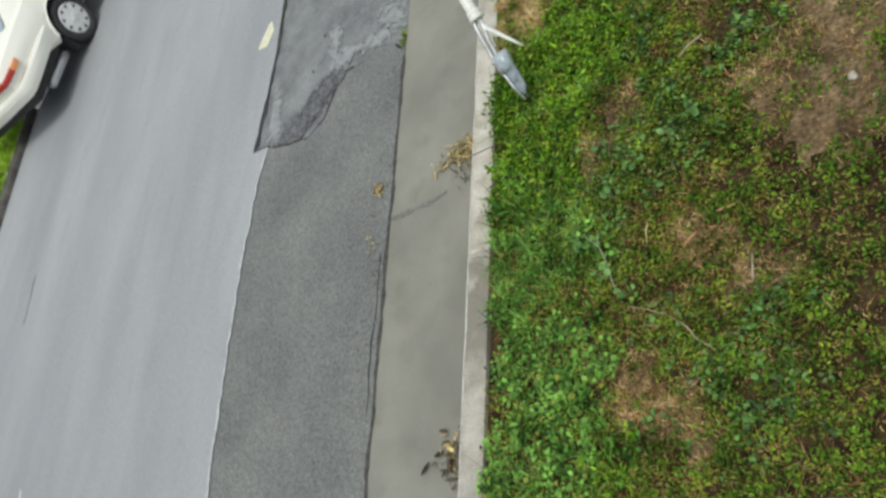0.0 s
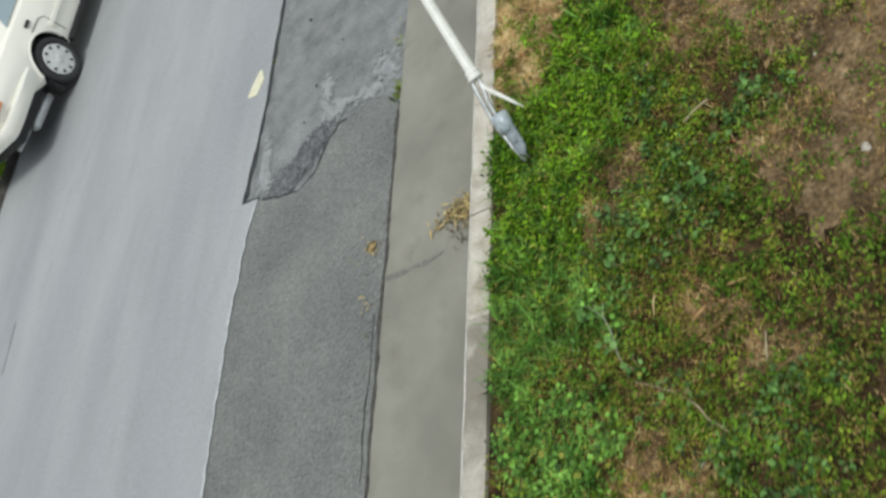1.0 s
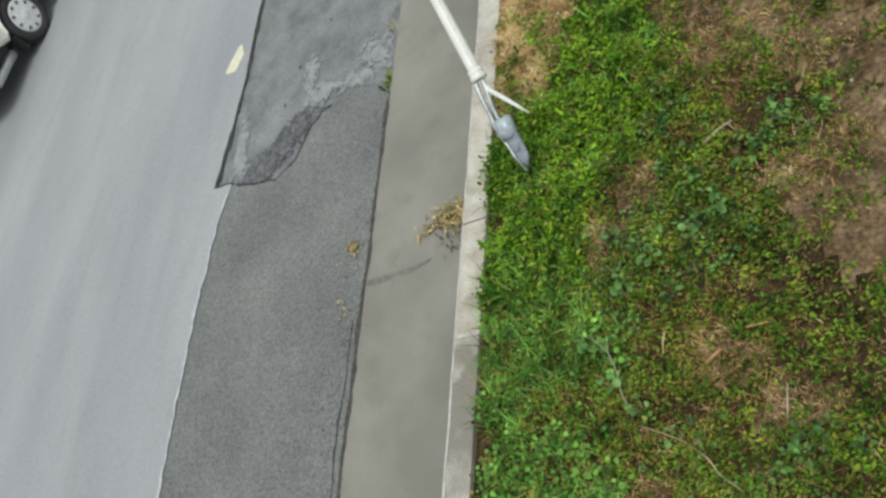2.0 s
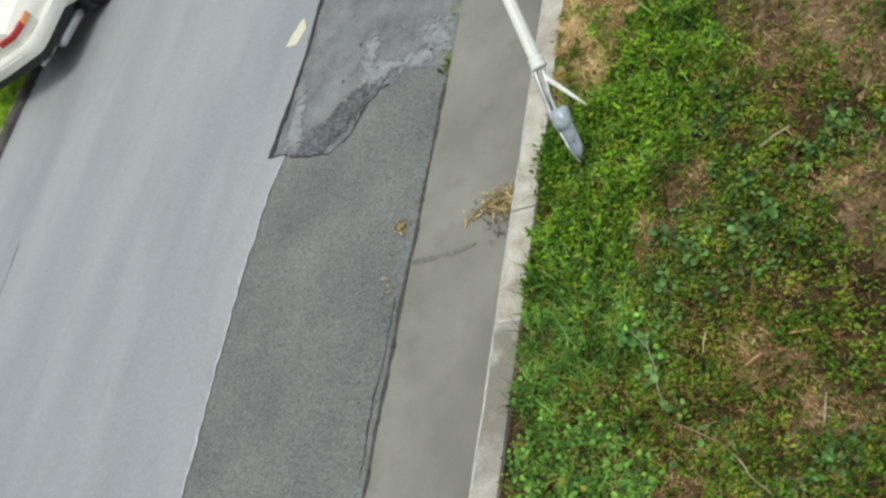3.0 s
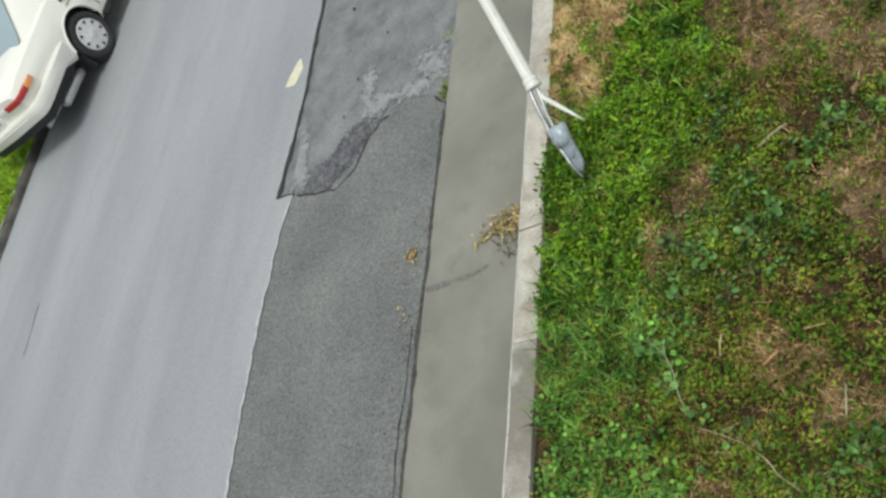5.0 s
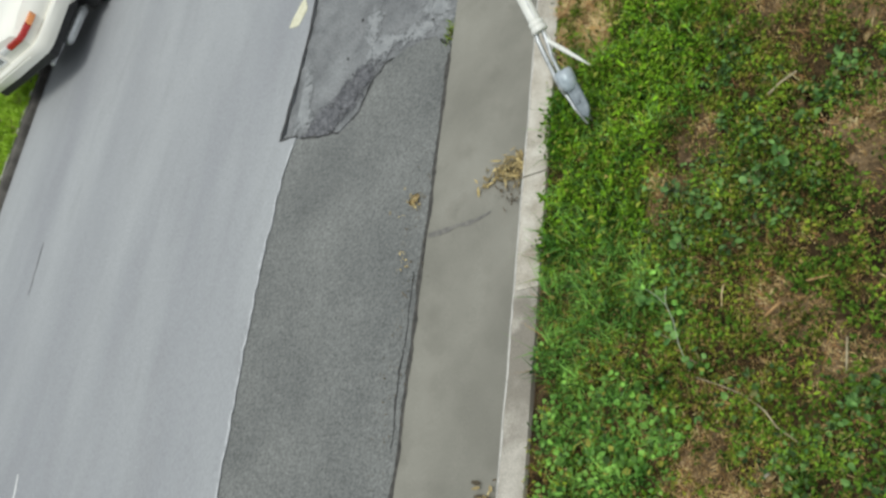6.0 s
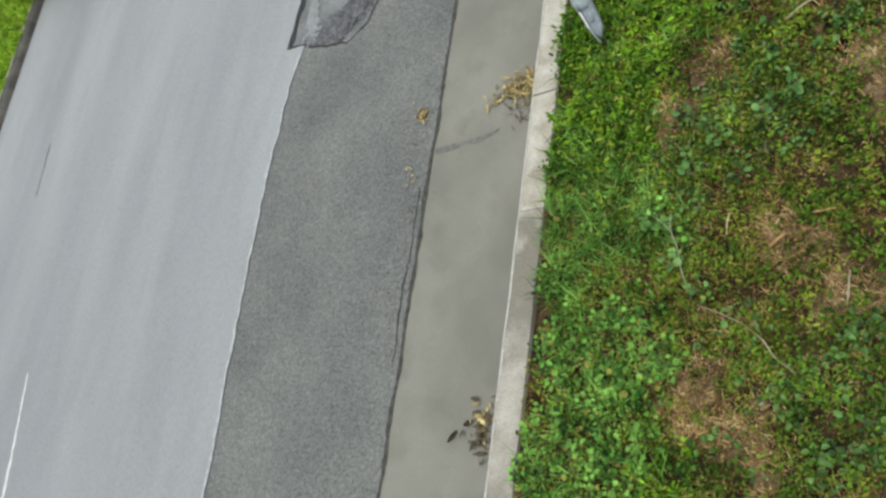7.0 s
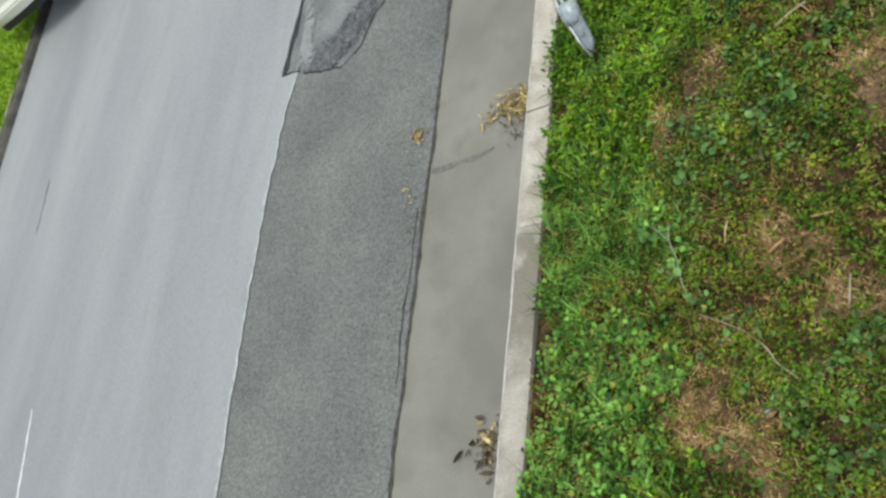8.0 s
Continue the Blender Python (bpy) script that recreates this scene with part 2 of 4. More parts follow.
def fall(x):
    """The road's fall towards its far side."""
    return -0.07 * max(0.0, -2.35 - x)


ground = tagged(link_mesh("ground", prism([(-400, -400), (400, -400), (400, 400), (-400, 400)], -0.9, -0.56), FIELD), "grassy ground that reaches the horizon", "ground", kind="structure")
subgrade = tagged(link_mesh("road_base", prism([(-2.75, NEAR_Y), (0.0, NEAR_Y), (0.0, FAR_Y), (-2.75, FAR_Y)], -0.2, -0.055), BASE), "dark road base showing in cracks", "road base", kind="structure")

seam = [(SEAM_X - 0.02, NEAR_Y), (SEAM_X - 0.01, -4.0), (-2.27, -1.9), (-2.31, -1.3), (-2.33, -0.8), (-2.345, -0.3), (-2.34, 0.2), (-2.32, 0.75), (-2.25, 1.08)]
seam = jagged(seam[2:], 0.05, 0.022, 3.0)
seam = ragged(-2.27, NEAR_Y, -1.95, 0.5, 0.03, 2.0) + seam
cut = jagged([(-2.25, 1.09), (-2.45, 1.12), (-2.415, 1.5), (-2.37, 2.0), (-2.385, 3.1), (-2.40, 5.0)], 0.06, 0.016, 5.0) + ragged(-2.40, 5.2, FAR_Y, 0.6, 0.03, 7.0)
slab = prism([(ROAD_L, FAR_Y), (ROAD_L, NEAR_Y)] + seam + cut, -0.05, 0.0)
for v in slab.verts:
    v.co.z += fall(v.co.x)
road = tagged(link_mesh("road", slab, ASPHALT_OLD), "pale worn asphalt road surface", "road", kind="structure")

gutter_edge = ragged(GUTTER_X - 0.008, NEAR_Y, -3.0, 0.5, 0.01, 11.0) + ragged(GUTTER_X - 0.008, -2.95, 1.3, 0.06, 0.014, 11.0)
strip_end = jagged([(-0.81, 1.33), (-0.97, 1.46), (-1.23, 1.48), (-1.41, 1.41), (-1.54, 1.26), (-1.6, 1.08), (-1.78, 0.955), (-2.0, 1.0), (-2.2, 1.06)], 0.05, 0.03, 17.0)
strip = [(x + 0.006, y - 0.004) for x, y in seam]
strip_road = tagged(link_mesh("asphalt_strip", prism(gutter_edge + strip_end + strip[::-1], -0.05, -0.006), ASPHALT_NEW), "dark asphalt repair strip beside the gutter", "road strip", kind="structure")


def rough_sheet(outline_test, x0, x1, y0, y1, step, z, amp, freq):
    """An uneven sheet over the cells of a grid that pass the test."""
    bm = bmesh.new()
    verts = {}

    def vert(i, j):
        if (i, j) not in verts:
            x, y = x0 + i * step, y0 + j * step
            verts[i, j] = bm.verts.new((x, y, z + amp * noise.noise((x * freq, y * freq, 1.7)) + 0.5 * amp * noise.noise((x * freq * 3, y * freq * 3, 5.0))))
        return verts[i, j]

    for i in range(int((x1 - x0) / step)):
        for j in range(int((y1 - y0) / step)):
            if outline_test(x0 + (i + 0.5) * step, y0 + (j + 0.5) * step):
                bm.faces.new((vert(i, j), vert(i + 1, j), vert(i + 1, j + 1), vert(i, j + 1)))
    return bm


def end_y(x):
    """Where the dark strip ends, across the road."""
    pts = [(-2.45, 1.13), (-2.3, 1.08), (-2.0, 1.0), (-1.78, 0.955), (-1.6, 1.08), (-1.54, 1.26), (-1.41, 1.41), (-1.23, 1.48), (-0.97, 1.46), (-0.8, 1.33)]
    for (ax, ay), (bx, by) in zip(pts, pts[1:]):
        if x <= bx:
            return ay + (by - ay) * (x - ax) / (bx - ax)
    return 1.33


worn = rough_sheet(lambda x, y: y > end_y(x) + 0.012 + 0.02 * noise.noise((x * 12, y * 12, 0)) and x > -2.375 - 0.07 * max(0.0, 1.9 - y) + 0.016 + 0.006 * noise.noise((x * 3, y * 9, 4)), -2.46, -0.79, 0.95, 7.0, 0.02, -0.02, 0.010, 5.0)
worn_ob = tagged(link_mesh("worn_road_patch", worn, ASPHALT_RAW, True), "eroded grey asphalt patch with broken edges", "road patch", kind="structure")
worn_far = tagged(link_mesh("worn_road_strip", prism([(-2.33, 6.99), (-0.8, 6.99), (-0.8, FAR_Y), (-2.33, FAR_Y)], -0.05, -0.02), ASPHALT_RAW), "eroded grey asphalt strip", "road patch", kind="structure")

def blob(x, y):
    a = (x + 1.86) * 0.80 + (y - 1.2) * 0.6
    b = -(x + 1.86) * 0.6 + (y - 1.2) * 0.80
    return (a / 0.50) ** 2 + (b / 0.15) ** 2 + 0.6 * noise.noise((x * 7, y * 7, 8)) < 0.75 + 0.5 * noise.cell((x * 90, y * 90, 1.0)) and y > end_y(x) + 0.02


chips = tagged(link_mesh("loose_chippings", rough_sheet(blob, -2.3, -1.2, 0.9, 1.9, 0.012, -0.008, 0.012, 18.0), ASPHALT_CHIP, True), "dark loose asphalt chippings in the broken patch", "chippings", kind="stuff")


dither = random.Random(5)


def silt_here(x, y):
    d = min((x - a) ** 2 / sx + (y - b) ** 2 / sy for a, b, sx, sy in ((-1.1, 1.6, 0.10, 0.008), (-1.5, 1.6, 0.03, 0.02), (-0.95, 1.75, 0.03, 0.04), (-2.27, 1.42, 0.010, 0.16), (-2.22, 1.22, 0.012, 0.02), (-1.6, 1.85, 0.008, 0.05)))
    return d + 0.9 * noise.noise((x * 6, y * 6, 3)) + 0.9 * noise.noise((x * 17, y * 17, 3)) + 0.5 * noise.noise((x * 40, y * 40, 3)) < 0.15 + 0.9 * dither.random() and y > end_y(x) + 0.03


silt = tagged(link_mesh("silt", rough_sheet(silt_here, -2.3, -0.8, 1.05, 2.3, 0.008, -0.013, 0.010, 5.0), SILT, True), "pale dried silt over the broken patch", "silt", kind="stuff")

# gutter: separate concrete lengths
gutter = tagged(new("gutter"), "grey concrete gutter beside the kerb", "gutter", kind="structure")
lengths = [(-30, -12), (-12, -3.02), (-3.0, 3.0), (3.012, 9.0), (9.012, 24), (24.01, FAR_Y)]
for a, b in lengths:
    bm = bmesh.new()
    prof = [(GUTTER_X, 0.0), (-0.55, -0.008), (-0.25, -0.016), (0.0, -0.014), (0.0, -0.1), (GUTTER_X, -0.1)]
    va = [bm.verts.new((x, a, z)) for x, z in prof]
    vb = [bm.verts.new((x, b, z)) for x, z in prof]
    for i in range(len(prof)):
        j = (i + 1) % len(prof)
        bm.faces.new((va[i], vb[i], vb[j], va[j]))
    bm.faces.new(va)
    bm.faces.new(vb[::-1])
    bmesh.ops.recalc_face_normals(bm, faces=bm.faces)
    part("gutter_slab", bm, CONCRETE, gutter)


def kerb_length(parent, a, b, x, flip, top, width, mat, edge_mat, base=0.0):
    """One kerb stone from a to b with an uneven, rounded front edge."""
    bm, eb = bmesh.new(), bmesh.new()
    n = max(2, int(min(b - a, 6) / 0.06))
    prof = [(-0.035, -0.03), (-0.02, top - 0.03), (-0.012, top - 0.012), (0.004, top), (width, top + 0.002), (width, -0.11), (-0.035, -0.11)]
    rows = []
    for i in range(n + 1):
        y = a + (b - a) * i / n
        w = 0.006 * noise.noise((x, y * 4, 0)) + 0.004 * noise.noise((x, y * 17, 3))
        rows.append([bm.verts.new((x + flip * (px + w * (1 if px < 0.1 and pz > 0 else 0)), y, pz + (0.4 * w if pz > 0 else 0))) for px, pz in prof])
    for r, s in zip(rows, rows[1:]):
        for k in range(len(prof)):
            m = (k + 1) % len(prof)
            bm.faces.new((r[k], s[k], s[m], r[m]))
    bm.faces.new(rows[0])
    bm.faces.new(rows[-1][::-1])
    bmesh.ops.recalc_face_normals(bm, faces=bm.faces)
    stone = part("kerb_stone", bm, mat, parent)
    stone.location.z = base
    if edge_mat:
        pts = []
        for i in range(n + 1):
            y = a + (b - a) * i / n
            w = 0.006 * noise.noise((x, y * 4, 0)) + 0.004 * noise.noise((x, y * 17, 3))
            wide = 0.004 + 0.007 * noise.noise((5, y * 8, 1)) + 0.006 * noise.noise((9, y * 31, 1))
            pts.append([eb.verts.new(v) for v in ((x - 0.0145 + w, y, top - 0.012 + 0.4 * w), (x + 0.003 + w, y, top + 0.0025 + 0.4 * w), (x + 0.004 + w + max(0.001, wide), y, top + 0.0025 + 0.3 * w))])
        for r, s in zip(pts, pts[1:]):
            for k in range(2):
                eb.faces.new((r[k], r[k + 1], s[k + 1], s[k]))
        part("worn_edge", eb, edge_mat, stone, "pale chipped kerb edge")


kerb = tagged(new("kerb"), "weathered concrete kerb between gutter and grass", "kerb", kind="structure")
for a, b in ((-30, -12.01), (-12, -2.41), (-2.4, -0.665), (-0.662, -0.006), (0.006, 0.9), (0.903, 2.4), (2.41, 5.4), (5.41, 12), (12.01, 24), (24.01, FAR_Y)):
    kerb_length(kerb, a, b, 0.0, 1, KERB_TOP, 0.15, KERB_CLEAN if -0.7 < a < 3 else KERB, KERB_EDGE)
FAR_BASE = fall(ROAD_L)
FAR_TOP = FAR_BASE + 0.075
far_kerb = tagged(new("far_kerb"), "low concrete kerb across the road, coloured dark for dirt and shade", "kerb", kind="structure")
for a, b in ((-30, -6.01), (-6, 0.99), (1.0, 4.74), (11.5, 20), (20.01, FAR_Y)):
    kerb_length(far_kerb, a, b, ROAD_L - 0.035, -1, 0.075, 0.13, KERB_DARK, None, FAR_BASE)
for a, b in ((-30, 0.99), (1.0, 4.74)):
    rim = ragged(0.0, a, b, 0.25, 0.012, 44.0)
    lip = prism([(ROAD_L - 0.150 + w, y) for w, y in rim] + [(ROAD_L - 0.172, y) for w, y in rim[::-1]], FAR_BASE + 0.04, FAR_TOP + 0.006)
    part("kerb_lip", lip, KERB_EDGE, far_kerb, "pale worn back edge of the far kerb")
apron = prism([(-10.2, 4.76), (ROAD_L - 0.002, 4.76), (ROAD_L - 0.002, 11.48), (-10.2, 11.48)], -0.05, 0.0)
for v in apron.verts:
    v.co.z += fall(v.co.x) if v.co.x > -9 else FAR_BASE - 0.02
tagged(link_mesh("driveway_apron", apron, FOOTPATH), "flush concrete driveway apron beside the far kerb", "driveway", kind="structure")
far_verge = tagged(new("far_verge"), "soil verge under the far grass", "verge", kind="structure")
for a, b in ((NEAR_Y, 4.75), (11.49, FAR_Y)):
    part("verge_soil", prism([(-9.75, a), (ROAD_L - 0.165, a), (ROAD_L - 0.165, b), (-9.75, b)], -0.6, FAR_TOP - 0.012), SOIL, far_verge)
    part("footpath_slab", prism([(-11.2, a), (-9.752, a), (-9.752, b), (-11.2, b)], -0.6, FAR_TOP + 0.004), FOOTPATH, far_verge, "grey concrete footpath")

# near verge: uneven soil
def verge_z(x, y):
    return KERB_TOP - 0.022 + 0.02 * noise.noise((x * 1.3, y * 1.3, 0)) + 0.012 * noise.noise((x * 5, y * 5, 2)) + 0.03 * min(1, max(0, x - 0.15))


def inner(x, y):
    """1 on the worn stretch of verge, fading unevenly to 0 on the lawn round it."""
    d = min(2.75 - x, y + 2.75, 2.45 - y) + 0.3 * noise.noise((x * 1.7, y * 1.7, 81)) + 0.12 * noise.noise((x * 7, y * 7, 83))
    return min(1.0, max(0.0, 0.5 + d / 0.5))


bm = bmesh.new()
xs = [0.15 + 0.05 * i for i in range(58)] + [3.2, 3.6, 4.2, 5, 6, 8, 11, 15, 30, 90, 400]
ys = [-400, -90, -30, -20, -13, -9, -6, -4.5, -3.6] + [-3.0 + 0.05 * i for i in range(121)] + [3.5, 4.2, 5, 6.5, 9, 13, 20, 30, FAR_Y, 120, 400]
grid = [[bm.verts.new((x, y, verge_z(x, y))) for y in ys] for x in xs]
for i in range(len(xs) - 1):
    for j in range(len(ys) - 1):
        bm.faces.new((grid[i][j], grid[i + 1][j], grid[i + 1][j + 1], grid[i][j + 1]))
verge = link_mesh("verge", bm, SOIL, True)
verge.data.materials.append(LAWN)
verge.data.materials.append(SHADE_SOIL)
tagged(verge, "brown soil and thin grass of the verge", "verge", kind="structure")

# ---- grass and weeds ----
LUSH = [(0.22, 0.22, 0.22), (0.40, 0.23, 0.25), (0.56, 0.46, 0.22), (0.73, 0.66, 0.22), (0.79, 0.90, 0.22), (0.96, 0.74, 0.18), (0.77, 0.24, 0.20), (0.58, 0.03, 0.20), (0.38, -0.14, 0.20), (0.56, -0.35, 0.16), (0.26, -0.30, 0.17), (0.48, -0.10, 0.20), (0.89, 0.37, 0.15), (0.96, 1.01, 0.13), (0.93, -1.93, 0.12)]
BLADE = [(0.28, -0.56, 0.16), (0.50, -0.58, 0.18), (0.60, -0.78, 0.14), (0.36, -0.81, 0.18), (0.30, -0.97, 0.12), (0.55, -0.96, 0.11), (0.32, -1.14, 0.09)]
CLOVERS = [(0.43, -1.37, 0.16), (0.66, -1.33, 0.13), (0.68, -1.53, 0.18), (0.46, -1.62, 0.18), (0.37, -1.87, 0.18), (0.65, -1.84, 0.19), (0.82, -1.68, 0.07), (0.45, -2.01, 0.20), (0.74, -2.00, 0.12), (0.86, -0.91, 0.11), (0.46, -1.94, 0.20), (0.61, -2.11, 0.16)]
WEEDS = [(1.10, -0.53, 0.22), (1.34, -0.43, 0.18), (0.94, -0.60, 0.14), (0.80, -0.90, 0.11), (1.20, -0.20, 0.16), (1.51, -0.50, 0.10), (1.79, -0.03, 0.12), (1.18, 0.18, 0.12), (0.91, -0.76, 0.11), (1.31, -1.61, 0.17), (1.56, -1.64, 0.14), (1.50, -1.98, 0.13), (1.67, -1.86, 0.09), (1.38, -0.60, 0.10), (1.54, -0.14, 0.11), (1.17, -1.42, 0.09), (1.62, -1.46, 0.13), (1.74, -1.60, 0.12)]
DRY = [(0.31, 1.26, 0.24), (0.37, 0.85, 0.20), (0.17, 1.11, 0.13), (0.54, 1.23, 0.17), (0.80, -0.33, 0.11), (0.92, -0.33, 0.07), (1.40, 0.53, 0.16), (1.86, -0.20, 0.12), (1.74, -0.30, 0.11), (1.33, -1.03, 0.08), (1.45, -1.03, 0.06), (1.54, -1.23, 0.09), (1.74, -1.24, 0.07), (1.01, -1.64, 0.12), (0.94, -1.73, 0.09), (1.14, -1.80, 0.11), (1.27, -1.86, 0.09), (1.22, -1.71, 0.07), (1.05, -1.48, 0.07), (1.01, -0.05, 0.09), (1.78, 0.38, 0.14), (1.57, -1.25, 0.10)]
BARE = [(1.27, 0.89, 0.27), (1.55, 0.78, 0.25), (1.72, 0.55, 0.18), (1.95, 0.34, 0.19), (1.88, -0.27, 0.11), (1.70, -0.48, 0.07), (1.02, -0.15, 0.07), (0.98, 0.03, 0.06), (1.54, -1.19, 0.09), (0.41, 0.78, 0.07), (1.99, -0.44, 0.27), (2.21, -0.01, 0.30), (1.85, -0.08, 0.11), (2.06, -0.67, 0.20), (1.46, -0.12, 0.04)]


def near(zones, x, y):
    """1 inside any of the zones, falling unevenly to 0 round them."""
    x, y = x + 0.1 * noise.noise((x * 7, y * 7, 0.5)) + 0.05 * noise.noise((x * 23, y * 23, 2.5)), y + 0.1 * noise.noise((x * 7, y * 7, 7.5)) + 0.05 * noise.noise((x * 23, y * 23, 9.5))
    return min(1.0, 1.5 * max(math.exp(-((x - a) ** 2 + (y - b) ** 2) / (r * r)) for a, b, r in zones))


def trampled(x, y):
    """1 on the trampled ground at the far end of the verge."""
    edge = 1.05 - 0.45 * max(0.0, x - 0.9)
    return min(1.0, max(0.0, (y - edge) / 0.25 + 0.4 * noise.noise((x * 4, y * 4, 6))))


# Soil outside the dry patches is coloured dark to stand for shade between plants.
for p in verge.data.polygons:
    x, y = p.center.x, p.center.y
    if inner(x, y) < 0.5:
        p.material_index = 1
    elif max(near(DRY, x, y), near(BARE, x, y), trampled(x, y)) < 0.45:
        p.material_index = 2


def scatter(n, x0, x1, y0, y1, chance, seed, worn=True):
    rng = np.random.default_rng(seed)
    out = []
    for x, y, u in zip(rng.uniform(x0, x1, n), rng.uniform(y0, y1, n), rng.uniform(0, 1, n)):
        if x < 0.2 + 0.02 * noise.noise((0, y * 9, 5)) and -1.45 < y < -0.95:
            continue
        if u < chance(x, y) * (inner(x, y) if worn else 1):
            out.append((x, y))
    return np.array(out).reshape(-1, 2), rng


def stuff(name, verts, faces, mat, label):
    me = bpy.data.meshes.new(name)
    me.from_pydata(verts.tolist() if hasattr(verts, "tolist") else verts, [], faces)
    me.materials.append(mat)
    return tagged(new(name, me), label, "grass", kind="stuff")


def clump(x, y):
    """Uneven growth: small tussocks beside hollows."""
    return min(1.9, max(0.12, 0.9 + 1.2 * noise.noise((x * 7, y * 7, 71)) + 1.0 * noise.noise((x * 18, y * 18, 73))))


def blades(name, spots, rng, height, width, lean, mat, label, zfun, sink=0.01, tuft=1):
    """Curved, tapered blades in tufts: a quad and a tip each."""
    tall = np.repeat(rng.uniform(0.55, 1.25, len(spots)), tuft)
    spots = np.repeat(spots, tuft, 0) + rng.normal(0, 0.007 if tuft > 1 else 0.0, (len(spots) * tuft, 2))
    n = len(spots)
    a, b = rng.uniform(0, 2 * np.pi, n), rng.uniform(0, 2 * np.pi, n)
    h = rng.uniform(height[0], height[1], n) * tall * np.array([clump(x, y) for x, y in spots])
    le = h * rng.uniform(lean[0], lean[1], n)
    w = rng.uniform(width[0], width[1], n) / 2
    z = np.array([zfun(x, y) for x, y in spots]) - sink
    base = np.stack([spots[:, 0], spots[:, 1], z], 1)
    out = np.stack([np.cos(a), np.sin(a), 0 * a], 1)
    side = np.stack([np.cos(b), np.sin(b), 0 * b], 1) * w[:, None]
    mid = base + out * (le * 0.4)[:, None] + np.stack([0 * h, 0 * h, h * 0.65 + sink], 1)
    tip = base + out * le[:, None] + np.stack([0 * h, 0 * h, h + sink], 1)
    verts = np.stack([base - side, base + side, mid + side * 0.85, mid - side * 0.85, tip], 1).reshape(-1, 3)
    faces = []
    for i in range(n):
        k = 5 * i
        faces += [(k, k + 1, k + 2, k + 3), (k + 3, k + 2, k + 4)]
    return stuff(name, verts, faces, mat, label)


def plants(name, spots, rng, radius, leaf, height, count, mat, label, wide=0.3, fold=0.12, tilt=0.35):
    """Small domed plants: leaves set round a crown, the inner ones upright and the outer ones drooping."""
    n = rng.integers(count[0], count[1] + 1, len(spots))
    own = np.repeat(np.arange(len(spots)), n)
    m = len(own)
    rise = np.array([clump(x, y) for x, y in spots]) * rng.uniform(height[0], height[1], len(spots))
    rad = rng.uniform(radius[0], radius[1], len(spots))
    ground_z = np.array([verge_z(x, y) for x, y in spots])
    size_of = rng.uniform(0.75, 1.2, len(spots))
    a = rng.uniform(0, 2 * np.pi, m)
    u = np.sqrt(rng.uniform(0, 1, m))
    r = rad[own] * u * 0.8
    z = ground_z[own] + rise[own] * (1.0 - 0.65 * u ** 2) * rng.uniform(0.6, 1.1, m)
    size = rng.uniform(leaf[0], leaf[1], m) * size_of[own]
    turn = a + rng.normal(0, 0.6, m)
    pitch = 0.75 - 1.05 * u + rng.normal(0, tilt, m)
    bank = rng.normal(0, 0.4, m)
    along = np.stack([np.cos(turn) * np.cos(pitch), np.sin(turn) * np.cos(pitch), np.sin(pitch)], 1)
    flat = np.stack([-np.sin(turn), np.cos(turn), 0 * turn], 1)
    normal = np.cross(along, flat)
    across = flat * np.cos(bank)[:, None] + normal * np.sin(bank)[:, None]
    normal = np.cross(along, across)
    base = np.stack([spots[own, 0] + r * np.cos(a), spots[own, 1] + r * np.sin(a), z], 1)
    shape = ((0.0, 0.0, 0.0), (0.32, -wide, fold), (0.72, -0.8 * wide, 0.5 * fold), (1.0, 0.0, -0.14), (0.72, 0.8 * wide, 0.5 * fold), (0.32, wide, fold))
    verts = np.stack([base + size[:, None] * (p * along + q * across + h * normal) for p, q, h in shape], 1).reshape(-1, 3)
    verts[:, 2] = np.maximum(verts[:, 2], np.repeat(ground_z[own], 6) + 0.003)
    faces = []
    for k in range(0, 6 * m, 6):
        faces += [(k, k + 1, k + 2, k + 3), (k, k + 3, k + 4, k + 5)]
    stems = len(verts)
    foot = np.stack([spots[:, 0], spots[:, 1], ground_z - 0.008], 1)
    top = np.stack([spots[:, 0], spots[:, 1], ground_z + 0.8 * rise], 1)
    verts = np.concatenate([verts, np.stack([foot - (0.0012, 0, 0), foot + (0.0012, 0, 0), top], 1).reshape(-1, 3)])
    faces += [(k, k + 1, k + 2) for k in range(stems, len(verts), 3)]
    return stuff(name, verts, faces, mat, label)


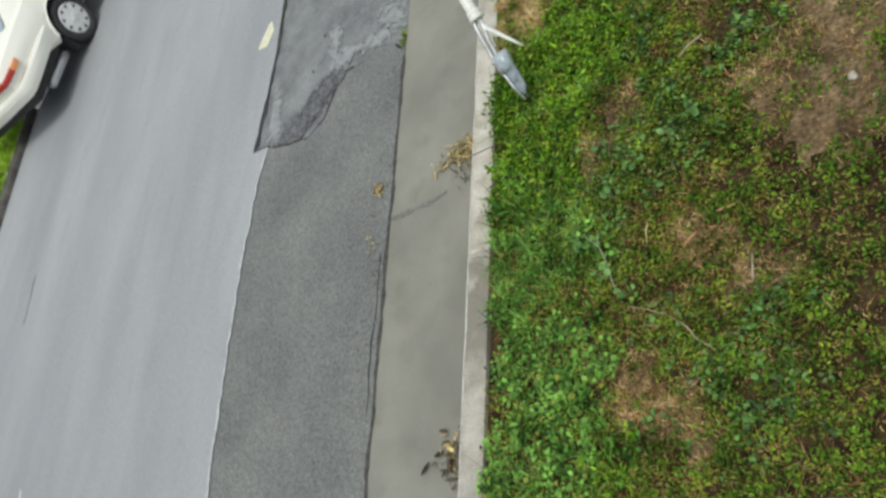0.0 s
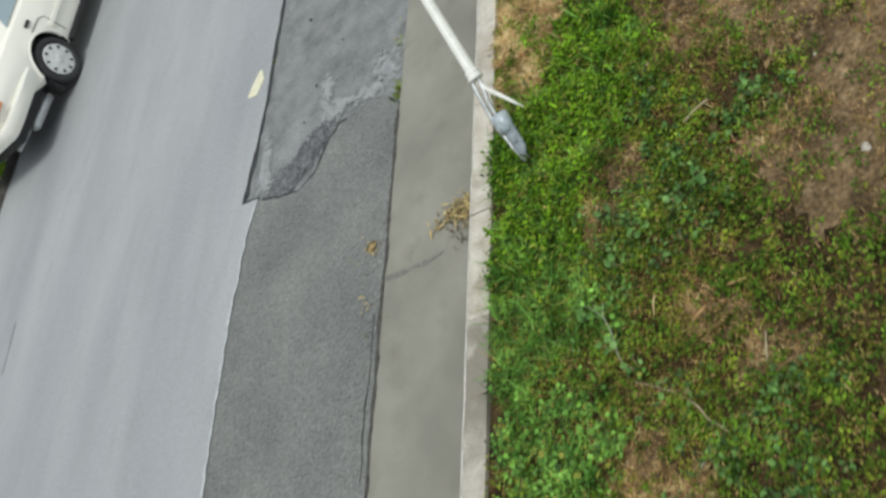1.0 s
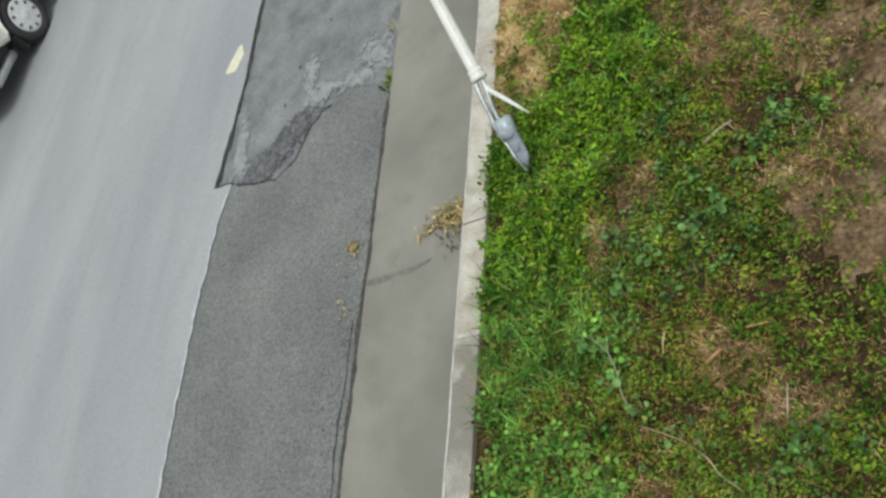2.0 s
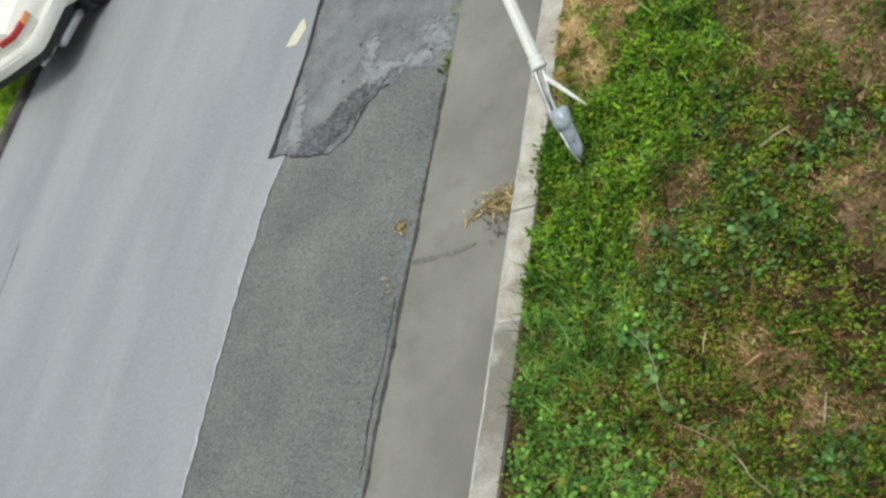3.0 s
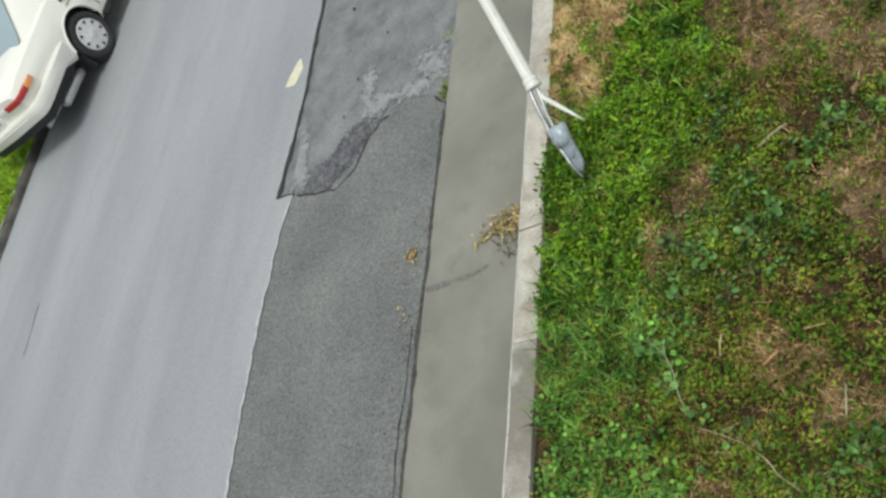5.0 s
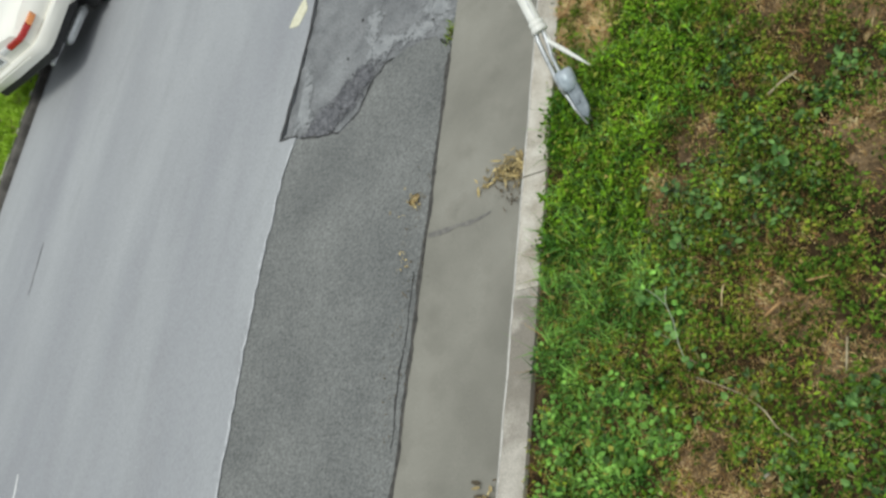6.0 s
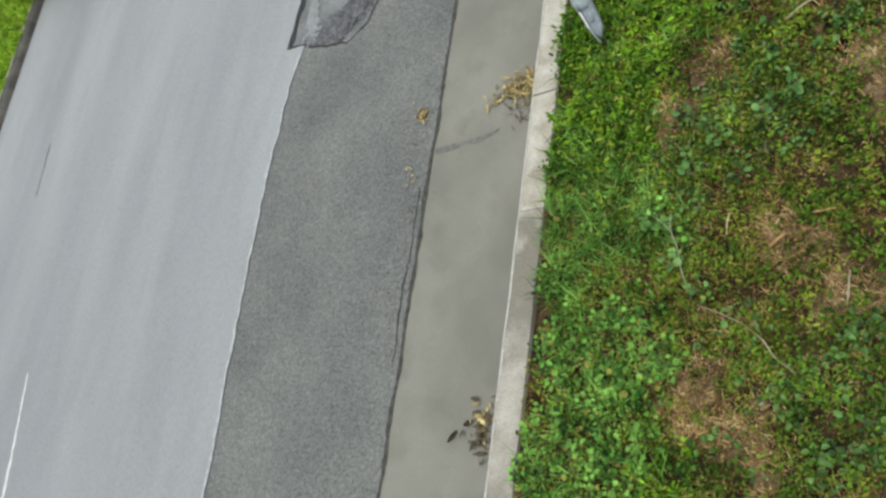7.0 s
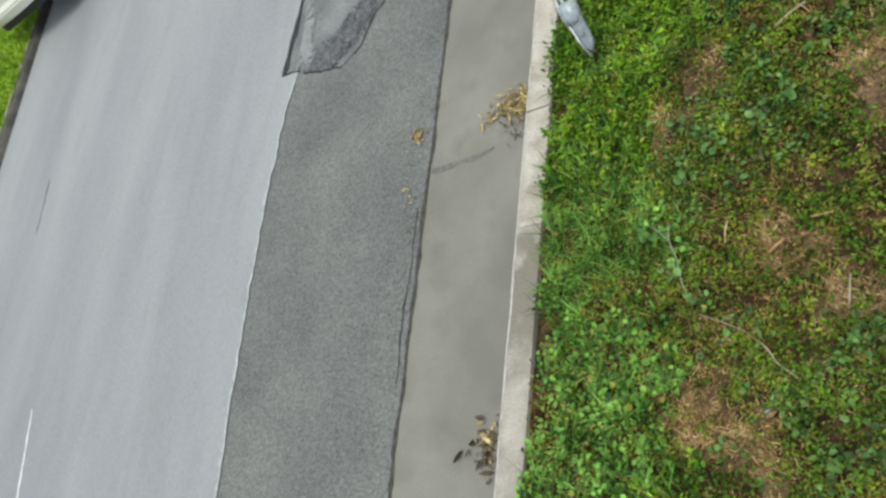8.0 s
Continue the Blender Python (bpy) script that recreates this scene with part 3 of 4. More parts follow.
def verge_grass():
    X0, X1, Y0, Y1 = 0.165, 3.2, -3.2, 2.9

    def patchy(x, y, f, seed, base=0.7, amp=1.3):
        return max(0.0, base + amp * noise.noise((x * f, y * f, seed)))

    def dead(x, y):
        return max(near(DRY, x, y), near(BARE, x, y))

    def c_lush(x, y):
        return near(LUSH, x, y) * (1 - 0.9 * near(DRY, x, y))

    def c_clover(x, y):
        return near(CLOVERS, x, y) * (1 - 0.6 * near(DRY, x, y))

    def c_blade(x, y):
        return max(near(BLADE, x, y), 0.25 * c_clover(x, y))

    def c_weed(x, y):
        return near(WEEDS, x, y) * (1 - 0.7 * dead(x, y))

    def c_green(x, y):
        v = min(1.0, patchy(x, y, 3.5, 4, 0.85, 0.9)) * min(1.0, patchy(x, y, 11, 14, 0.8, 0.9))
        return v * (1 - 0.82 * dead(x, y)) * (1 - 0.85 * trampled(x, y))

    def c_dark(x, y):
        return max(c_green(x, y) * (1 - 0.6 * max(c_lush(x, y), c_clover(x, y))) * patchy(x, y, 5, 37, 0.75, 1.2), 0.8 * c_weed(x, y))

    def c_dry(x, y):
        v = max(1.3 * near(DRY, x, y), 0.65 * trampled(x, y), 0.42 * sparse(x) * patchy(x, y, 4, 9))
        return v * (1 - 0.55 * near(BARE, x, y)) * (1 - 0.8 * c_lush(x, y)) * patchy(x, y, 9, 19, 0.8, 1.0)

    def sparse(x):
        """The pale growth thins away from the kerb."""
        return 1 - 0.6 * min(1.0, max(0.0, (x - 1.25) / 0.4))

    # leafy growth, from the kerb outwards
    s, r = scatter(4300, 0.19, 1.3, -2.3, 1.4, lambda x, y: c_lush(x, y) * min(1.0, patchy(x, y, 13, 41, 0.8, 1.3)), 1)
    plants("lush_leaves", s, r, (0.018, 0.038), (0.019, 0.038), (0.05, 0.13), (9, 14), GRASS, "dense bright leafy growth along the kerb", 0.21, 0.14, 0.5)
    s, r = scatter(5000, 0.18, 1.3, Y0, 1.0, lambda x, y: max(0.9 * c_blade(x, y), 0.35 * c_lush(x, y), 0.4 * c_clover(x, y)) * min(1.0, patchy(x, y, 11, 42, 0.8, 1.2)), 12)
    plants("kerb_leaves", s, r, (0.016, 0.036), (0.013, 0.030), (0.03, 0.09), (8, 13), CLOVER, "green leafy growth among the grass by the kerb", 0.22, 0.14, 0.5)
    s, r = scatter(24000, 0.3, X1, Y0, Y1, lambda x, y: 0.85 * sparse(x) * c_green(x, y) * (1 - 0.7 * max(c_lush(x, y), c_clover(x, y))) * patchy(x, y, 5, 31, 0.7, 1.1), 2)
    plants("olive_leaves", s, r, (0.016, 0.036), (0.011, 0.024), (0.022, 0.075), (7, 11), GRASS_OLIVE, "low olive leafy growth over brown soil", 0.24, 0.14, 0.5)
    s, r = scatter(26000, 0.3, X1, Y0, Y1, lambda x, y: 0.9 * c_dark(x, y), 15)
    plants("green_leaves", s, r, (0.016, 0.036), (0.012, 0.026), (0.025, 0.09), (7, 11), GRASS_DARK, "low dark green leafy growth on the verge", 0.25, 0.14, 0.5)
    s, r = scatter(12000, X0, 2.0, -2.4, 1.5, lambda x, y: (0.3 + 0.75 * min(1.0, max(0.0, y + 1.0))) * sparse(x) * c_green(x, y) * patchy(x, y, 4, 45, 0.5, 1.4), 21)
    plants("fresh_leaves", s, r, (0.016, 0.032), (0.012, 0.025), (0.025, 0.085), (7, 11), GRASS_MID, "fresh yellow-green leafy growth on the verge", 0.25, 0.14, 0.5)
    s, r = scatter(3000, X0, 1.2, -2.4, 0.3, lambda x, y: 0.95 * c_clover(x, y) * min(1.0, patchy(x, y, 9, 59, 0.75, 1.5)), 4)
    plants("clover", s, r, (0.020, 0.040), (0.020, 0.034), (0.04, 0.11), (4, 7), CLOVER, "bright green round-leaved clover by the kerb", 0.40, 0.10, 0.45)
    s, r = scatter(5200, 0.5, 2.2, -2.4, 0.8, lambda x, y: 0.7 * c_weed(x, y) * patchy(x, y, 8, 57, 0.55, 1.4), 5)
    plants("broadleaf_weeds", s, r, (0.022, 0.042), (0.017, 0.038), (0.04, 0.11), (4, 7), WEED, "blue-green broad-leaved weeds on the verge", 0.34, 0.14, 0.5)

    # blades and dead grass between
    s, r = scatter(5200, 0.19, 1.3, Y0, 1.2, lambda x, y: max(c_blade(x, y), 0.3 * c_lush(x, y), 0.25 * c_clover(x, y)), 16)
    blades("lush_grass", s, r, (0.04, 0.10), (0.004, 0.009), (0.6, 1.5), CLOVER, "bright green grass blades along the kerb", verge_z, tuft=8)
    s, r = scatter(9000, 0.3, X1, Y0, Y1, lambda x, y: 0.8 * sparse(x) * c_green(x, y), 17)
    blades("olive_grass", s, r, (0.02, 0.07), (0.0025, 0.005), (0.6, 1.9), GRASS_OLIVE, "thin olive grass over brown soil", verge_z, tuft=6)
    s, r = scatter(230000, X0, X1, Y0, Y1, c_dry, 3)
    blades("dry_grass", s, r, (0.010, 0.030), (0.003, 0.006), (0.8, 2.0), STRAW, "dry straw-coloured grass and thatch", verge_z)
    s, r = scatter(110000, X0, X1, Y0, Y1, lambda x, y: (0.35 + 0.65 * sparse(x)) * patchy(x, y, 5, 51, 0.75, 0.8) * (1 - 0.6 * near(BARE, x, y)) * (1 - 0.8 * c_lush(x, y)), 18)
    blades("brown_thatch", s, r, (0.008, 0.035), (0.0025, 0.005), (0.8, 3.0), THATCH, "matted brown thatch under the grass", verge_z)
    s, r = scatter(15000, X0, X1, Y0, Y1, lambda x, y: 0.75 * max(near(DRY, x, y), 0.45 * trampled(x, y)) * patchy(x, y, 6, 23, 0.6, 1.4), 22)
    blades("bleached_straw", s, r, (0.012, 0.035), (0.003, 0.006), (0.6, 1.5), STRAW_PALE, "tufts of bleached straw grass", verge_z, tuft=6)
    s, r = scatter(6500, X0, 0.85, 0.55, 1.9, lambda x, y: near(DRY, x, y) * patchy(x, y, 7, 29, 0.9, 1.0), 24)
    blades("kerb_straw", s, r, (0.012, 0.040), (0.003, 0.007), (0.8, 2.2), STRAW_PALE, "bleached straw grass beside the kerb", verge_z, tuft=6)
    s, r = scatter(2600, X0, 0.75, 0.55, 1.9, lambda x, y: 0.6 * patchy(x, y, 6, 27, 0.2, 1.6), 14)
    plants("kerb_edge_leaves", s, r, (0.015, 0.03), (0.012, 0.024), (0.02, 0.055), (7, 12), GRASS_MID, "yellow-green fringe among straw at the kerb", 0.22)


verge_grass()


def thin(x, y):
    """The blades thin out into plain lawn away from the worn verge."""
    return min(1.0, max(0.0, min(6.5 - x, 7.0 - abs(y)) / 3.0 + 0.5 * noise.noise((x, y, 91))))


s, r = scatter(17000, 0.16, 6.5, -7.0, 7.0, lambda x, y: (1 - inner(x, y)) * (0.7 + 0.8 * noise.noise((x, y, 0))) * thin(x, y), 6, False)
blades("outer_grass", s, r, (0.03, 0.07), (0.008, 0.016), (0.5, 1.6), GRASS_OLIVE, "short yellowish grass further along the verge", verge_z, tuft=9)
s, r = scatter(15000, 0.16, 6.5, -7.0, 7.0, lambda x, y: (1 - inner(x, y)) * (0.7 + 0.9 * noise.noise((x * 1.5, y * 1.5, 5))) * thin(x, y), 26, False)
blades("outer_green_grass", s, r, (0.03, 0.07), (0.008, 0.016), (0.5, 1.6), GRASS_DARK, "short green grass further along the verge", verge_z, tuft=9)
s, r = scatter(9000, 0.16, 0.8, -8.0, -2.4, lambda x, y: (1 - inner(x, y)) * min(1, max(0, (0.65 - x) / 0.15)), 27, False)
blades("outer_kerb_grass", s, r, (0.025, 0.075), (0.006, 0.012), (0.5, 1.5), GRASS, "bright grass along the kerb further on", verge_z, tuft=7)
s, r = scatter(34000, -9.7, ROAD_L - 0.12, -3.0, 12.0, lambda x, y: 0.0 if 4.75 < y < 11.5 else 0.95, 7, False)
blades("far_grass", s, r, (0.03, 0.07), (0.008, 0.014), (0.3, 1.3), LIME, "bright green grass strip across the road", lambda x, y: FAR_TOP - 0.012, tuft=3)

# ---- parked car ----
def loft(stations, bm=None):
    """A closed skin through rings of equal length."""
    bm = bm or bmesh.new()
    rings = [[bm.verts.new(p) for p in ring] for ring in stations]
    for a, b in zip(rings, rings[1:]):
        for k in range(len(a)):
            m = (k + 1) % len(a)
            bm.faces.new((a[k], a[m], b[m], b[k]))
    bm.faces.new(rings[0][::-1])
    bm.faces.new(rings[-1])
    bmesh.ops.recalc_face_normals(bm, faces=bm.faces)
    return bm


def disc_ring(x, radius, sides, y=0.0, z=0.0):
    return [(x, y + radius * math.cos(2 * math.pi * k / sides), z + radius * math.sin(2 * math.pi * k / sides)) for k in range(sides)]


def cut_by(ob, cutters):
    """The mesh of ob with the cutters' shapes taken out."""
    for c in cutters:
        mod = ob.modifiers.new("cut", "BOOLEAN")
        mod.object, mod.operation, mod.solver = c, "DIFFERENCE", "EXACT"
    bpy.context.view_layer.update()
    me = bpy.data.meshes.new_from_object(ob.evaluated_get(bpy.context.evaluated_depsgraph_get()))
    ob.modifiers.clear()
    ob.data = me
    for c in cutters:
        bpy.data.objects.remove(c)


def quad(points, thick, bm=None):
    """A thin plate on four or more corners."""
    bm = bm or bmesh.new()
    p = [Vector(q) for q in points]
    nrm = (p[1] - p[0]).cross(p[2] - p[0]).normalized() * thick
    a, b = [bm.verts.new(q) for q in p], [bm.verts.new(q + nrm) for q in p]
    bm.faces.new(a[::-1])
    bm.faces.new(b)
    for i in range(len(p)):
        j = (i + 1) % len(p)
        bm.faces.new((a[i], a[j], b[j], b[i]))
    bmesh.ops.recalc_face_normals(bm, faces=bm.faces)
    return bm


def make_wheel(car, x, y, side):
    wheel = new("wheel")
    wheel.parent = car
    wheel.location, wheel.scale = (x, y, 0.285), (side, 1, 1)
    R = 0.285
    prof = [(-0.16, 0.20), (-0.165, 0.262), (-0.15, 0.28), (-0.12, R), (-0.03, R), (-0.005, 0.279), (0.008, 0.262), (0.012, 0.235), (0.002, 0.195), (-0.03, 0.19)]
    bm = bmesh.new()
    rings = [[bm.verts.new(p) for p in disc_ring(px, pr, 40)] for px, pr in prof]
    for a, b in zip(rings, rings[1:] + rings[:1]):
        for k in range(40):
            bm.faces.new((a[k], a[(k + 1) % 40], b[(k + 1) % 40], b[k]))
    bmesh.ops.recalc_face_normals(bm, faces=bm.faces)
    part("tyre", bm, TYRE, wheel, "black rubber tyre", True)
    bm = loft([disc_ring(-0.06, 0.196, 40), disc_ring(-0.01, 0.196, 40), disc_ring(0.004, 0.19, 40), disc_ring(0.0, 0.168, 40), disc_ring(0.006, 0.12, 40), disc_ring(0.014, 0.07, 40), disc_ring(0.014, 0.045, 40), disc_ring(0.018, 0.04, 40), disc_ring(0.018, 0.01, 40)])
    rim = part("rim", bm, HUBCAP, wheel, "silver hubcap with a ring of slots", True)
    for k in range(9):
        a = 2 * math.pi * (k + 0.5) / 9
        c, s_ = math.cos(a), math.sin(a)
        pts = [(0.0035, r0 * c - w * s_, r0 * s_ + w * c) for r0, w in ((0.126, -0.003), (0.168, -0.021), (0.168, 0.021), (0.126, 0.003))]
        part("slot", quad(pts, 0.006), BLACK, rim, "dark hubcap slot")
    for k in range(4):
        a = 2 * math.pi * (k + 0.3) / 4
        part("wheel_nut", tube([(0.01, 0.05 * math.cos(a), 0.05 * math.sin(a)), (0.018, 0.05 * math.cos(a), 0.05 * math.sin(a))], 0.006, 6), STEEL, rim)


def make_car():
    car = tagged(new("car"), "ivory white sedan parked at the far kerb", "car")
    # y from the rear axle forwards: bottom, belt and deck heights, half width
    shape = [(-1.20, 0.52, 0.81, 0.85, 0.74), (-1.14, 0.50, 0.85, 0.90, 0.79), (-0.98, 0.47, 0.875, 0.935, 0.81), (-0.55, 0.41, 0.885, 0.95, 0.828), (-0.32, 0.30, 0.885, 0.945, 0.83), (0.0, 0.22, 0.885, 0.94, 0.83), (0.8, 0.2, 0.875, 0.92, 0.83),
             (1.8, 0.2, 0.86, 0.90, 0.83), (2.4, 0.22, 0.83, 0.885, 0.82), (3.0, 0.25, 0.76, 0.82, 0.79), (3.3, 0.3, 0.68, 0.72, 0.72), (3.38, 0.34, 0.62, 0.65, 0.62)]
    rings = []
    for y, zb, zs, zd, w in shape:
        half = [(0.0, zb), (w * 0.86, zb), (w * 0.925, zb + 0.04), (w * 0.965, zb + 0.15), (w, 0.5 * (zb + zs) + 0.05), (w * 0.972, zs - 0.10), (w * 0.94, zs - 0.02), (w * 0.885, zs + 0.014), (w * 0.55, zd - 0.005), (0.0, zd)]
        rings.append([(x, y, z) for x, z in half] + [(-x, y, z) for x, z in half[-2:0:-1]])
    body = part("body", loft(rings), PAINT, car, "ivory painted car body", True)
    bpy.context.view_layer.update()
    cutters = []
    for y in (0.0, 2.5):
        c = link_mesh("cutter", loft([disc_ring(-2, 0.335, 40, y, 0.30), disc_ring(2, 0.335, 40, y, 0.30)]), BLACK)
        cutters.append(c)
    cut_by(body, cutters)
    body.data.materials.clear()
    body.data.materials.append(PAINT)
    body.data.materials.append(BLACK)
    for p in body.data.polygons:
        c, q = p.center, p.normal
        p.material_index = 0
        for y in (0.0, 2.5):
            gap = Vector((0, c.y - y, c.z - 0.30))
            if gap.length < 0.345 and abs(q.x) < 0.2 and q.dot(gap) < 0:
                p.material_index = 1
    body.data.polygons.foreach_set("use_smooth", [True] * len(body.data.polygons))
    body.data.set_sharp_from_angle(angle=radians(32))
    for y in (0.0, 2.5):
        part("wheel_well", box(0, y, 0.40, 1.30, 0.62, 0.40), BLACK, car, "black inner wheel well")
        for side in (1, -1):
            bm = bmesh.new()
            n = 22
            arcs = []
            for k in range(n + 1):
                a = math.pi * (0.03 + 0.90 * k / n)
                arcs.append([bm.verts.new((side * (xx - 0.045 * (1 - math.sin(a)) ** 1.5), y + rr * math.cos(a), 0.30 + rr * math.sin(a))) for xx, rr in ((0.80, 0.331), (0.836, 0.332), (0.839, 0.338), (0.833, 0.350), (0.815, 0.352))])
            for a, b in zip(arcs, arcs[1:]):
                for k in range(4):
                    bm.faces.new((a[k], a[k + 1], b[k + 1], b[k]))
            part("arch_lip", bm, PAINT, car, "", True)
            make_wheel(car, side * 0.80, y, side)
    # glasshouse
    base, roof = [(-0.52, 0.70), (-0.40, 0.735), (0.9, 0.745), (2.25, 0.72), (2.42, 0.66)], [(0.18, 0.53), (0.28, 0.565), (0.85, 0.58), (1.42, 0.56), (1.52, 0.50)]
    cab = loft([[(x, y, 0.885) for y, x in base] + [(-x, y, 0.885) for y, x in base[::-1]], [(x, y, 1.33) for y, x in roof] + [(-x, y, 1.33) for y, x in roof[::-1]],
                [(x * 0.86, 0.85 + (y - 0.85) * 0.9, 1.385) for y, x in roof] + [(-x * 0.86, 0.85 + (y - 0.85) * 0.9, 1.385) for y, x in roof[::-1]]])
    roof_ob = part("roof", cab, PAINT, car, "ivory painted roof and pillars", True)
    roof_ob.data.set_sharp_from_angle(angle=radians(35))

    rear = [(-0.60, -0.49, 0.90), (0.60, -0.49, 0.90), (0.65, -0.46, 0.915), (0.645, -0.40, 0.95), (0.47, 0.145, 1.305), (-0.47, 0.145, 1.305), (-0.645, -0.40, 0.95), (-0.65, -0.46, 0.915)]
    part("rear_window", quad([(x, y - 0.028, z + 0.012) for x, y, z in rear], 0.006), GLASS, car, "rear window, sky reflection painted into its pale glass")
    part("windscreen", quad([(0.6, 2.405, 0.915), (-0.6, 2.405, 0.915), (-0.46, 1.57, 1.31), (0.46, 1.57, 1.31)], 0.006), GLASS, car, "windscreen in pale sky-coloured glass")
    for side in (1, -1):
        def pane(a):
            pts = []
            for y, z in a:
                f = (z - 0.885) / 0.445
                pts.append((side * (0.744 - 0.166 * f + 0.006), y, z))
            return quad(pts if side > 0 else pts[::-1], 0.006)

        part("side_window", pane([(0.08, 0.915), (0.88, 0.915), (0.82, 1.30), (0.42, 1.30)]), GLASS, car, "side window in pale sky-coloured glass")
        part("side_window", pane([(0.96, 0.915), (1.98, 0.915), (1.42, 1.30), (0.9, 1.30)]), GLASS, car, "side window in pale sky-coloured glass")
        for a, b, c in ((0.93, 0.92, 0.25), (1.95, 1.98, 0.30)):
            zs = [c, 0.5 * (c + 0.87), 0.87]
            pts = [(side * xx, a + (b - a) * (1 - f), z) for f, z, xx in ((0, zs[0], 0.828), (0.5, zs[1], 0.825), (1, zs[2], 0.80))]
            part("door_gap", tube(pts, 0.005, 5), BLACK, car, "dark door gap")
        part("door_handle", box(side * 0.823, 0.20, 0.745, 0.03, 0.11, 0.038, 0.008), BLACK, car, "black door handle")
        part("door_handle", box(side * 0.829, 1.15, 0.70, 0.03, 0.10, 0.038, 0.008), BLACK, car, "black door handle")
        part("side_moulding", box(side * 0.834, 1.25, 0.50, 0.016, 1.82, 0.05, 0.006), PAINT, car, "ivory rubbing strip")
        part("door_gap", tube([(side * 0.829, 0.13, 0.665), (side * 0.829, 0.35, 0.655), (side * 0.829, 0.42, 0.60), (side * 0.80, 0.44, 0.32)], 0.005, 5), BLACK, car, "dark door gap")
        part("sill", box(side * 0.78, 1.25, 0.225, 0.06, 1.8, 0.07, 0.02), BLACK, car, "dark sill")
        # tail lamp wrapped round the corner
        lamp = new("tail_lamp")
        lamp.parent = car
        for nm, m, lab, z0, z1, plan in (("amber_lens", LAMP_AMBER, "amber outer lens", 0.70, 0.772, ((0.832, -1.07), (0.838, -1.04), (0.843, -1.0), (0.847, -0.955))), ("red_lens", LAMP_RED, "red lens", 0.70, 0.772, ((0.46, -1.228), (0.72, -1.226), (0.79, -1.175), (0.831, -1.078))),
                                         ("clear_lens", LAMP_CLEAR, "clear reversing lens", 0.70, 0.772, ((0.28, -1.226), (0.34, -1.226), (0.40, -1.226), (0.455, -1.225)))):
            bm = loft([[(side * (x - 0.03), y + 0.05, z0), (side * x, y, z0 + 0.006), (side * (x + 0.003), y - 0.004, 0.5 * (z0 + z1)), (side * x, y + 0.002, z1 - 0.006), (side * (x - 0.03), y + 0.05, z1)] for x, y in plan])
            part(nm, bm, m, lamp, lab)
        part("mud_flap", box(side * 0.72, -0.33, 0.21, 0.17, 0.012, 0.2, 0.004), BLACK, car, "black mud flap")
    # rear bumper
    sect = [(0.0, 0.425), (0.012, 0.415), (0.03, 0.42), (0.058, 0.475), (0.08, 0.57), (0.064, 0.60), (0.0, 0.60)]
    path = [(0.812, -0.33, (1, 0)), (0.83, -0.55, (1, 0)), (0.83, -1.02, (1, -0.05)), (0.80, -1.15, (0.8, -0.6)), (0.72, -1.215, (0.3, -0.95)), (0.0, -1.25, (0, -1)), (-0.72, -1.215, (-0.3, -0.95)), (-0.80, -1.15, (-0.8, -0.6)), (-0.83, -1.02, (-1, -0.05)), (-0.83, -0.55, (-1, 0)), (-0.812, -0.33, (-1, 0))]
    rings = [[(x + nx * (o - 0.063), y + ny * (o - 0.063), z) for o, z in sect] for x, y, (nx, ny) in path]
    bump = part("rear_bumper", loft(rings), PAINT, car, "ivory plastic rear bumper", True)
    bump.data.set_sharp_from_angle(angle=radians(40))
    part("bumper_strip", box(0, -1.28, 0.545, 1.25, 0.012, 0.022, 0.004), PAINT, bump, "pale bumper strip")
    plate = part("number_plate", box(0, -1.213, 0.70, 0.37, 0.012, 0.125, 0.004), PLATE, car, "white number plate with plain dark bars")
    for k in range(6):
        part("bar", box(-0.14 + 0.056 * k, -1.22, 0.70, 0.03, 0.004, 0.07), BLACK, plate)
    part("underbody", box(0, 1.4, 0.27, 1.3, 3.3, 0.10), BLACK, car, "dark underbody")
    part("rear_valance", box(0, -0.72, 0.37, 1.36, 0.84, 0.15, 0.03), BLACK, car, "dark rear underbody")
    part("exhaust_pipe", tube([(0.52, -1.18, 0.29), (0.55, -0.9, 0.27), (0.5, -0.38, 0.26), (0.40, 0.3, 0.24)], 0.024, 10), STEEL, car, "sooty exhaust pipe")
    part("silencer", tube([(0.63, -0.90, 0.24), (0.63, -0.87, 0.24), (0.63, -0.42, 0.21), (0.63, -0.39, 0.21)], [0.035, 0.055, 0.055, 0.035], 16), STEEL, car, "dull steel exhaust silencer", True)
    car.matrix_world = pose(-7.82, 5.115, fall(-7.82) + 0.004, 0, -4.0, -1.2) @ Matrix.Scale(1.085, 4)
    return car


make_car()


